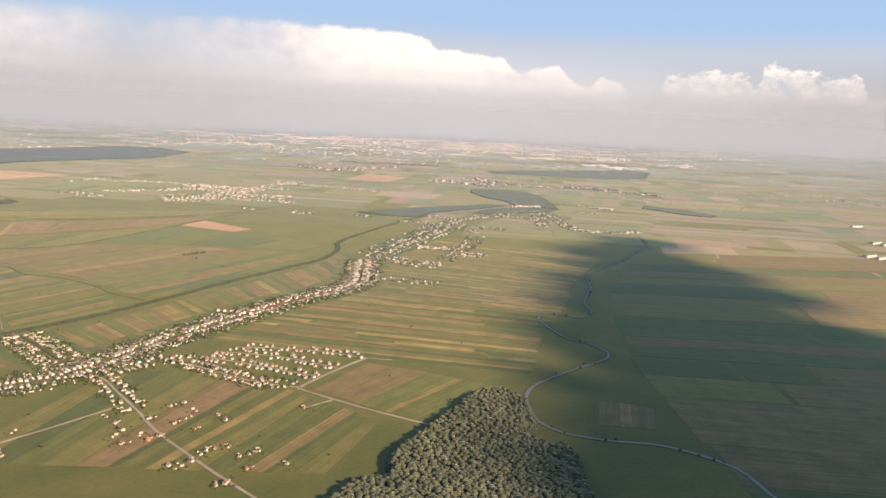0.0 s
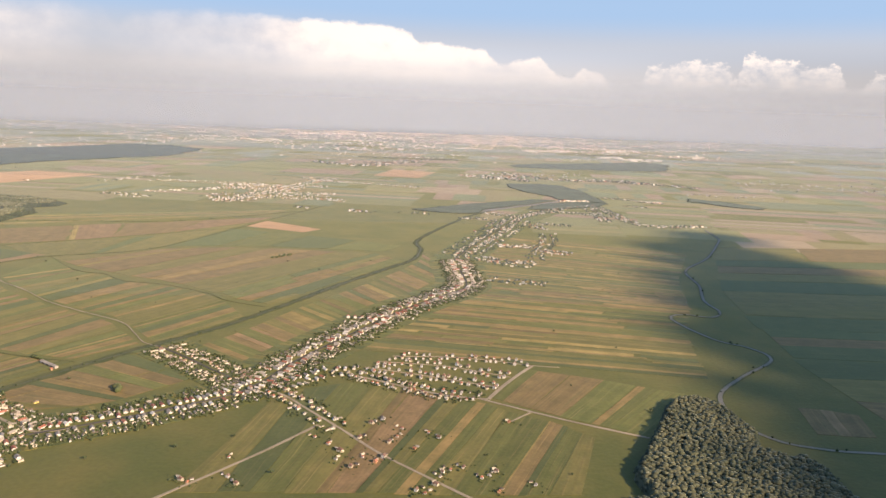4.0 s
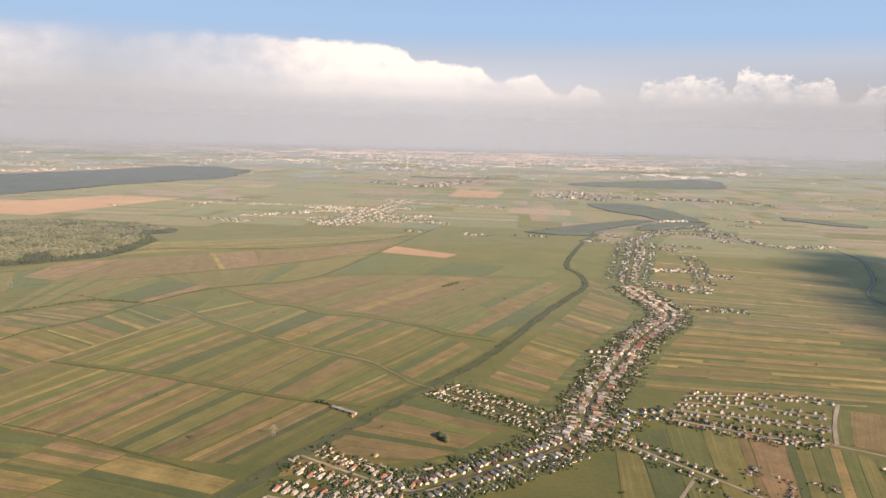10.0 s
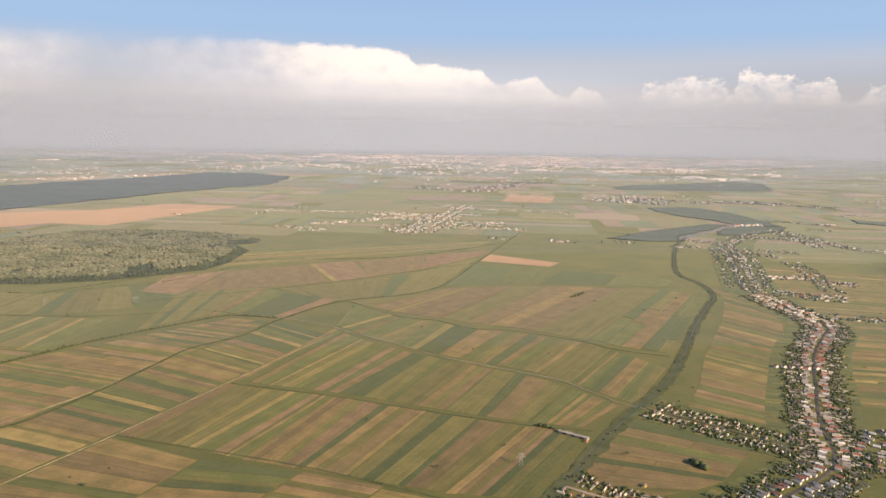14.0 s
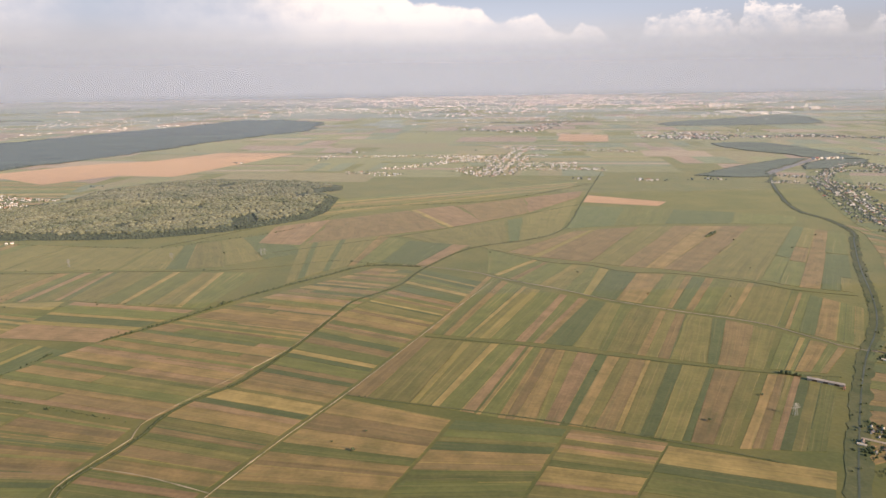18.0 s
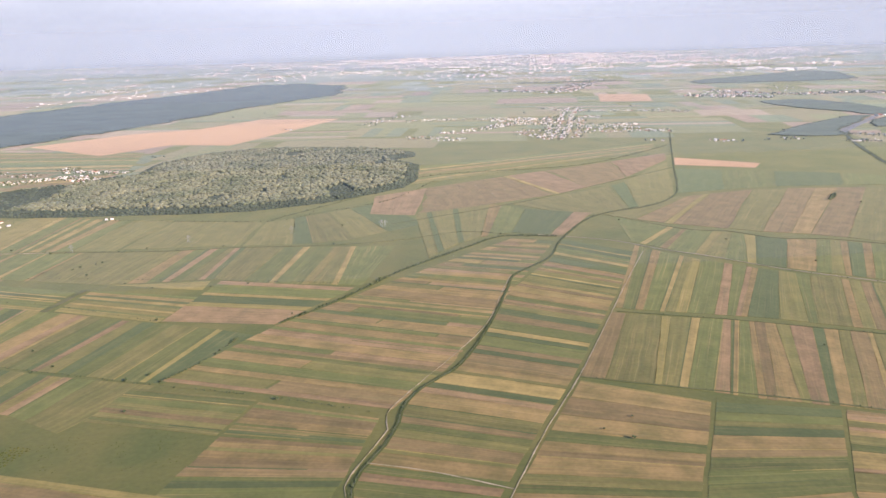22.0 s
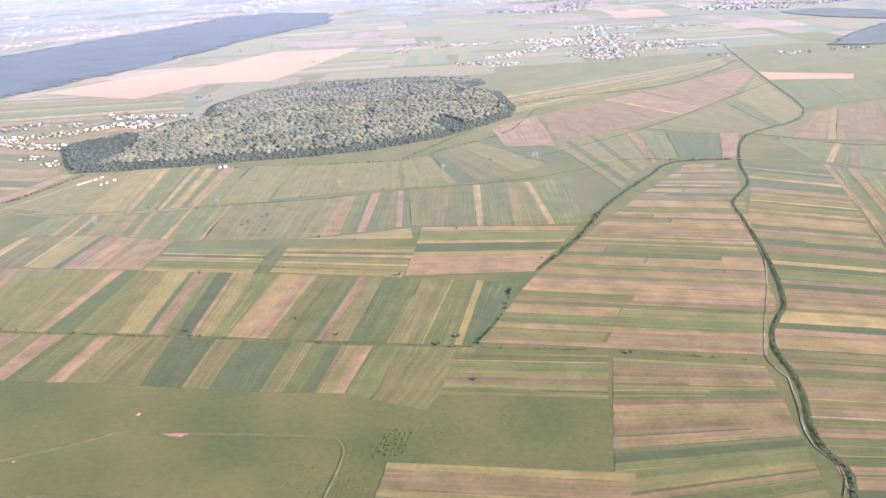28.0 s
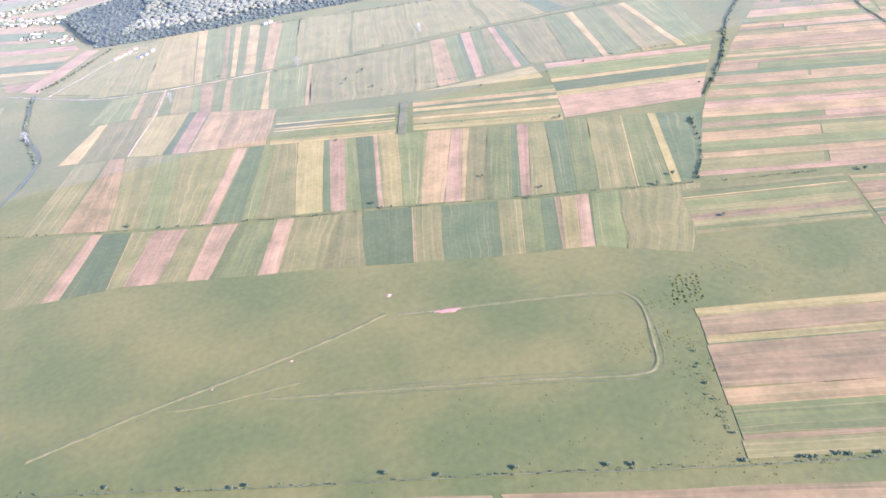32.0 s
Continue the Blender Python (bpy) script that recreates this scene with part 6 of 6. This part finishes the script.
for _ in range(16):
    yy = rng.uniform(2000, 4000)
    xx, lean = rng.uniform(-0.75, 0.6) * yy, rng.uniform(-0.25, 0.1)
    for k in range(rng.randint(20, 60)):
        far_trees.append((xx + k * 5, yy + k * 5 * lean + rng.uniform(-9, 9), 1.0, rng.uniform(1.6, 3.0)))
far_trees = np.array(far_trees)
tagged(new("far_trees", clump_mesh("far_trees", far_trees[:, :3], far_trees[:, 3], HAZED_TREE, 1, 0.3, 31)), "dark lines and dots of distant trees", "trees", kind="stuff")

# ---- big sheds beyond the river ----


def hall(w, d, h, label, wall=PALE[0], tile=TILES[2]):
    root = new("hall")
    tagged(root, label, "warehouse", "farm halls")
    me = wall_mesh(w, d, h, h * 0.35, False)
    me.materials.append(wall)
    part("body", me, None, root)
    me = roof_mesh(w, d, h, h * 0.35, False, 0.2, 0.15)
    me.materials.append(tile)
    part("roof", me, None, root)
    for k in range(3):
        y = d * (-0.3 + 0.3 * k)
        part("gate", mesh_of("gate", box_verts(-w / 2 - 0.05, y - 0.9, 0, -w / 2, y + 0.9, h * 0.8), BOX, [WOODEN]), None, root)
    return root


halls = hall(5, 20, 2.4, "long pale farm hall with a grey roof")
halls.matrix_basis = pose(506, 790, 0, 0, 0, -60)
for x, y, a in ((512, 778, -60), (519, 766, -60), (575, 890, -60), (582, 880, -60), (646, 1051, -70)):
    copy_thing(halls, pose(x, y, 0, 0, 0, a))
barn = hall(1.7, 14, 1.0, "long low farm shed beside a dark copse", PALE[2], PALE[2])
barn.matrix_basis = pose(-268, 379.5, 0, 0, 0, 52)

# ---- trees ----
g = np.array(garden)
tagged(new("garden_trees", clump_mesh("garden_trees", g[:, :3], g[:, 3], GARDEN_LEAF, 1, 0.35, 51)), "dark fruit trees and bushes in village gardens", "trees", kind="stuff")
tagged(new("garden_trees", clump_mesh("garden_trees", west_trees[:, :3], west_trees[:, 3], GARDEN_LEAF, 1, 0.35, 53)), "dark garden trees of a village beside a wood", "trees", kind="stuff")
g = np.array(garden_far)
tagged(new("garden_trees", clump_mesh("garden_trees", g[:, :3], g[:, 3], HAZED_TREE, 1, 0.35, 52)), "dark trees among far village houses", "trees", kind="stuff")


def tree(tall, wide, seed):
    rng = random.Random(seed)
    root = new("tree")
    tagged(root, "lone broadleaf tree with a rounded dark crown", "tree", "field trees")
    bm = bmesh.new()
    bmesh.ops.create_cone(bm, cap_ends=True, segments=7, radius1=wide * 0.11, radius2=wide * 0.05, depth=tall * 0.6, matrix=Matrix.Translation((0, 0, tall * 0.3 - 0.05)))
    for k in range(4):
        a = k * 1.57 + rng.uniform(-0.4, 0.4)
        bmesh.ops.create_cone(bm, cap_ends=True, segments=5, radius1=wide * 0.045, radius2=wide * 0.02, depth=wide * 0.8,
                              matrix=Matrix.Translation((math.cos(a) * wide * 0.25, math.sin(a) * wide * 0.25, tall * 0.55)) @ Euler((0, 0.8, a)).to_matrix().to_4x4())
    part("trunk", bm, BARK, root)
    spots, sizes = [], []
    for k in range(11):
        a, r = rng.uniform(0, 6.28), wide * 0.62 * math.sqrt(rng.random())
        spots.append((math.cos(a) * r, math.sin(a) * r, tall * rng.uniform(0.5, 0.86)))
        sizes.append(wide * rng.uniform(0.26, 0.46))
    part("crown", clump_mesh("crown", spots, sizes, BUSH, 2, 0.4, seed), None, root)
    return root


SHRUBS = [(-829, 344), (-811, 336), (-800, 332), (-796, 331), (-765, 322), (-754, 317), (-737, 312), (-718, 305), (-713, 303), (-691, 295), (-679, 291), (-677, 290), (-672, 289), (-670, 288), (-664, 286)]
TREES = [tree(1.2, 0.68, 61), tree(1.6, 0.85, 62), tree(0.95, 0.55, 63)]
rng = random.Random(70)
spots = [(-731, 562), (-718, 574), (-721, 572), (-718, 549), (-728, 566), (-640, 378), (-612, 440), (-700, 440), (-640, 408), (-684, 422), (-742, 441), (-672, 520), (-690, 530),
         (-640, 518), (-655, 470), (-470, 345), (-462, 338), (-458, 352), (-520, 300), (-475, 300), (-590, 470), (-760, 600), (-790, 612), (-700, 603), (-650, 600), (-830, 470), (-745, 500), (-620, 520),
         (-575, 640), (-600, 690), (-480, 600), (-380, 620), (-330, 560), (-300, 510), (-255, 500), (-215, 560), (-190, 640), (-160, 610), (-120, 650), (-300, 370), (-330, 350),
         (-360, 400), (-250, 360), (-205, 420), (-190, 440), (-30, 500), (0, 450), (30, 420), (-10, 360), (20, 330), (-30, 270), (-60, 285), (-20, 240), (-140, 270), (-160, 300),
         (-180, 290), (-210, 280), (60, 560), (20, 600), (90, 620), (-5, 470), (45, 480)]
for k in range(34):
    s = rng.random()
    line = rng.choice((HEDGE, CREEK[2:19], NORTH_TRACK, CANAL[1:10], CREEK_B))
    p = along(line, s)
    spots.append((p.x + rng.uniform(-1.5, 1.5), p.y + rng.uniform(-1.5, 1.5)))
for k, (x, y) in enumerate(spots):
    m = pose(x, y, 0, 0, 0, rng.uniform(0, 360))
    if k < 3:
        TREES[k].matrix_basis = m
    else:
        copy_thing(TREES[rng.randrange(3)], m)

for x, y in SHRUBS:
    copy_thing(TREES[2], pose(x, y, 0, 0, 0, rng.uniform(0, 360)) @ Matrix.Diagonal((1.25, 1.25, rng.uniform(0.7, 1.1), 1)))

# ---- power pylons ----


def bar(bm, a, b, r):
    a, b = Vector(a), Vector(b)
    d = b - a
    m = Matrix.Translation((a + b) / 2) @ d.to_track_quat("Z", "Y").to_matrix().to_4x4()
    bmesh.ops.create_cone(bm, cap_ends=True, segments=4, radius1=r, radius2=r, depth=d.length, matrix=m)


def pylon(tall):
    root = new("pylon")
    tagged(root, "pale steel lattice power pylon in a field", "pylon", "power pylons")
    for sx in (-1, 1):
        for sy in (-1, 1):
            bm = bmesh.new()
            bar(bm, (sx * 0.75, sy * 0.75, -0.1), (sx * 0.14, sy * 0.14, tall), 0.05)
            part("leg", bm, STEEL, root)
    for z, w in ((0.62, 2.0), (0.78, 1.5), (0.92, 1.1)):
        bm = bmesh.new()
        bar(bm, (-w, 0, tall * z), (w, 0, tall * z), 0.045)
        bar(bm, (-w, 0, tall * z), (0, 0, tall * (z + 0.07)), 0.05)
        bar(bm, (w, 0, tall * z), (0, 0, tall * (z + 0.07)), 0.05)
        part("crossarm", bm, STEEL, root)
    for k in range(6):
        z0, z1 = tall * k / 6.5, tall * (k + 1) / 6.5
        w0, w1 = 0.75 - 0.61 * z0 / tall, 0.75 - 0.61 * z1 / tall
        bm = bmesh.new()
        for sx, sy, tx, ty in ((-1, -1, 1, -1), (1, -1, 1, 1), (1, 1, -1, 1), (-1, 1, -1, -1)):
            bar(bm, (sx * w0, sy * w0, z0), (tx * w1, ty * w1, z1), 0.025)
        part("brace", bm, STEEL, root)
    return root


first = pylon(5.2)
first.matrix_basis = pose(-547, 633, 0, 0, 0, 8)
for x, y in ((-609, 626), (-676, 614), (-748, 603), (-815, 592), (-884, 582), (-544.5, 633.5), (-296, 352)):
    copy_thing(first, pose(x, y, 0, 0, 0, 8))

# ---- the old earthwork in the meadow ----
BANKS = [([(-749, 376), (-705, 364), (-690, 359), (-686, 356), (-685, 349), (-690, 334), (-693, 328), (-700, 327.5), (-729, 338), (-790, 358)], 1.3), ([(-850, 361), (-823, 366), (-804, 368.5), (-783, 371.5), (-763, 375), (-752, 378)], 1.6),
         ([(-815, 364), (-806, 362), (-780, 360)], 0.9)]
for k, (line, w) in enumerate(BANKS):
    tagged(ribbon("earth_bank", line, (w * 0.7, w * 0.7), 0.05, RIDGE, 0.2, 2.0, 0.14, seed=k), "low grassy bank of an old earthwork", "earth bank", "earth banks")
for k, line in enumerate(([(-823, 364), (-804, 366.8), (-783, 369.8), (-770, 372)], [(-745, 374), (-705, 362.8), (-690, 357.6), (-687.4, 355)], [(-684, 355), (-683.6, 349), (-688, 334), (-692, 326.6), (-700, 326), (-729, 336.6), (-785, 355)], [(-702, 330), (-729, 340), (-770, 353)])):
    tagged(ribbon("trench", line, (0.32, 0.32), 0.05, BANK, 0.08, 2.0, seed=k + 9), "narrow dark trench beside a grassy bank", "trench", "trenches")


def patch(x, y, long, wide, angle, label, seed):
    rng = random.Random(seed)
    a0 = radians(angle)
    bm = bmesh.new()
    ring = []
    for k in range(22):
        a = k * math.tau / 22
        r = 1 + rng.uniform(-0.22, 0.22)
        px, py = math.cos(a) * long / 2 * r, math.sin(a) * wide / 2 * r
        ring.append(bm.verts.new((x + px * math.cos(a0) - py * math.sin(a0), y + px * math.sin(a0) + py * math.cos(a0), 0.03)))
    peak = bm.verts.new((x, y, 0.35))
    for i in range(22):
        bm.faces.new((ring[i], ring[(i + 1) % 22], peak))
    me = bpy.data.meshes.new("sand_patch")
    bm.to_mesh(me)
    bm.free()
    me.materials.append(SAND)
    tagged(new("sand_patch", me), label, "sand patch", "sand patches")


patch(-734.5, 371.5, 8.5, 2.2, -14, "long heap of bare reddish sand in grass", 1)
patch(-749, 386, 1.8, 1.4, 0, "small heap of bare reddish sand", 2)
patch(-781, 369.5, 1.0, 0.7, 0, "small pale patch of bare sand", 3)
patch(-803, 367.5, 0.8, 0.6, 0, "small pale patch of bare sand", 4)
rng = random.Random(90)
lumps = np.array([(-676 + 1.5 * u + 5.6 * v + rng.uniform(-0.45, 0.45), 347 + 12 * v - 0.3 * u + rng.uniform(-0.4, 0.4), 0.0, rng.uniform(0.3, 0.62)) for u in range(6) for v in (0, 0.11, 0.22, 0.33, 0.44, 0.55, 0.66, 0.77, 0.88)])
tagged(new("hummocks", clump_mesh("hummocks", lumps[:, :3], lumps[:, 3], TUFT, 1, 0.3, 91, (0.3, 0.5))), "cluster of small grassy hummocks", "hummocks", kind="stuff")
rng = random.Random(92)
tufts = []
for x0, y0, wide, deep, n in ((-686, 312, 12, 26, 520), (-636, 349, 26, 14, 260), (-678, 338, 8, 14, 130), (-740, 325, 60, 26, 300), (-692, 340, 12, 16, 160)):
    for _ in range(n):
        x, y = x0 + rng.uniform(-1, 1) * wide, y0 + rng.uniform(-1, 1) * deep
        if noise.noise(Vector((x * 0.12, y * 0.12, 4))) > -0.1 and not (x > -674 and y < 339):
            tufts.append((x, y, -0.02, rng.uniform(0.12, 0.34)))
tufts = np.array(tufts)
tagged(new("tussocks", clump_mesh("tussocks", tufts[:, :3], tufts[:, 3], TUFT, 1, 0.35, 93, (0.16, 0.34))), "rough tussocks in the old meadow", "grass", kind="stuff")

# ---- the cloud whose shadow lies beyond the river ----
rng = random.Random(101)
lift = 560.0
ox, oy = SUN_WAY.x * lift / math.tan(SUN_HIGH), SUN_WAY.y * lift / math.tan(SUN_HIGH)
blobs = []
EDGE_SHADE = [(264, 741, 26), (301, 617, 26), (315, 451, 26)]
SHADE = [(232, 740, 58), (235, 690, 66), (260, 640, 62), (242, 580, 80), (226, 500, 90), (244, 430, 88), (214, 360, 112), (230, 290, 110), (190, 220, 115), (240, 160, 120), (200, 90, 120), (260, 20, 120), (200, -60, 120), (290, 330, 50), (160, 290, 75), (160, 420, 45), (140, 235, 50), (140, 180, 50), (130, 130, 60)] + [(275, 810, 40), (250, 770, 40), (228, 715, 42), (200, 650, 42), (175, 580, 42), (152, 510, 40), (142, 450, 42), (125, 330, 40)] + EDGE_SHADE
for x, y, r in SHADE:
    for _ in range(24):
        a, q = rng.uniform(0, 6.28), r * 0.8 * math.sqrt(rng.random())
        blobs.append((x + math.cos(a) * q + ox, y + math.sin(a) * q + oy, lift + rng.uniform(0, 26), r * rng.uniform(0.22, 0.42)))
blobs = np.array(blobs)
tagged(new("cloud", clump_mesh("cloud", blobs[:, :3], blobs[:, 3], MIST, 2, 0.3, 102, (0.3, 0.5))), "broad white cumulus cloud that shades the land", "cloud", kind="stuff")
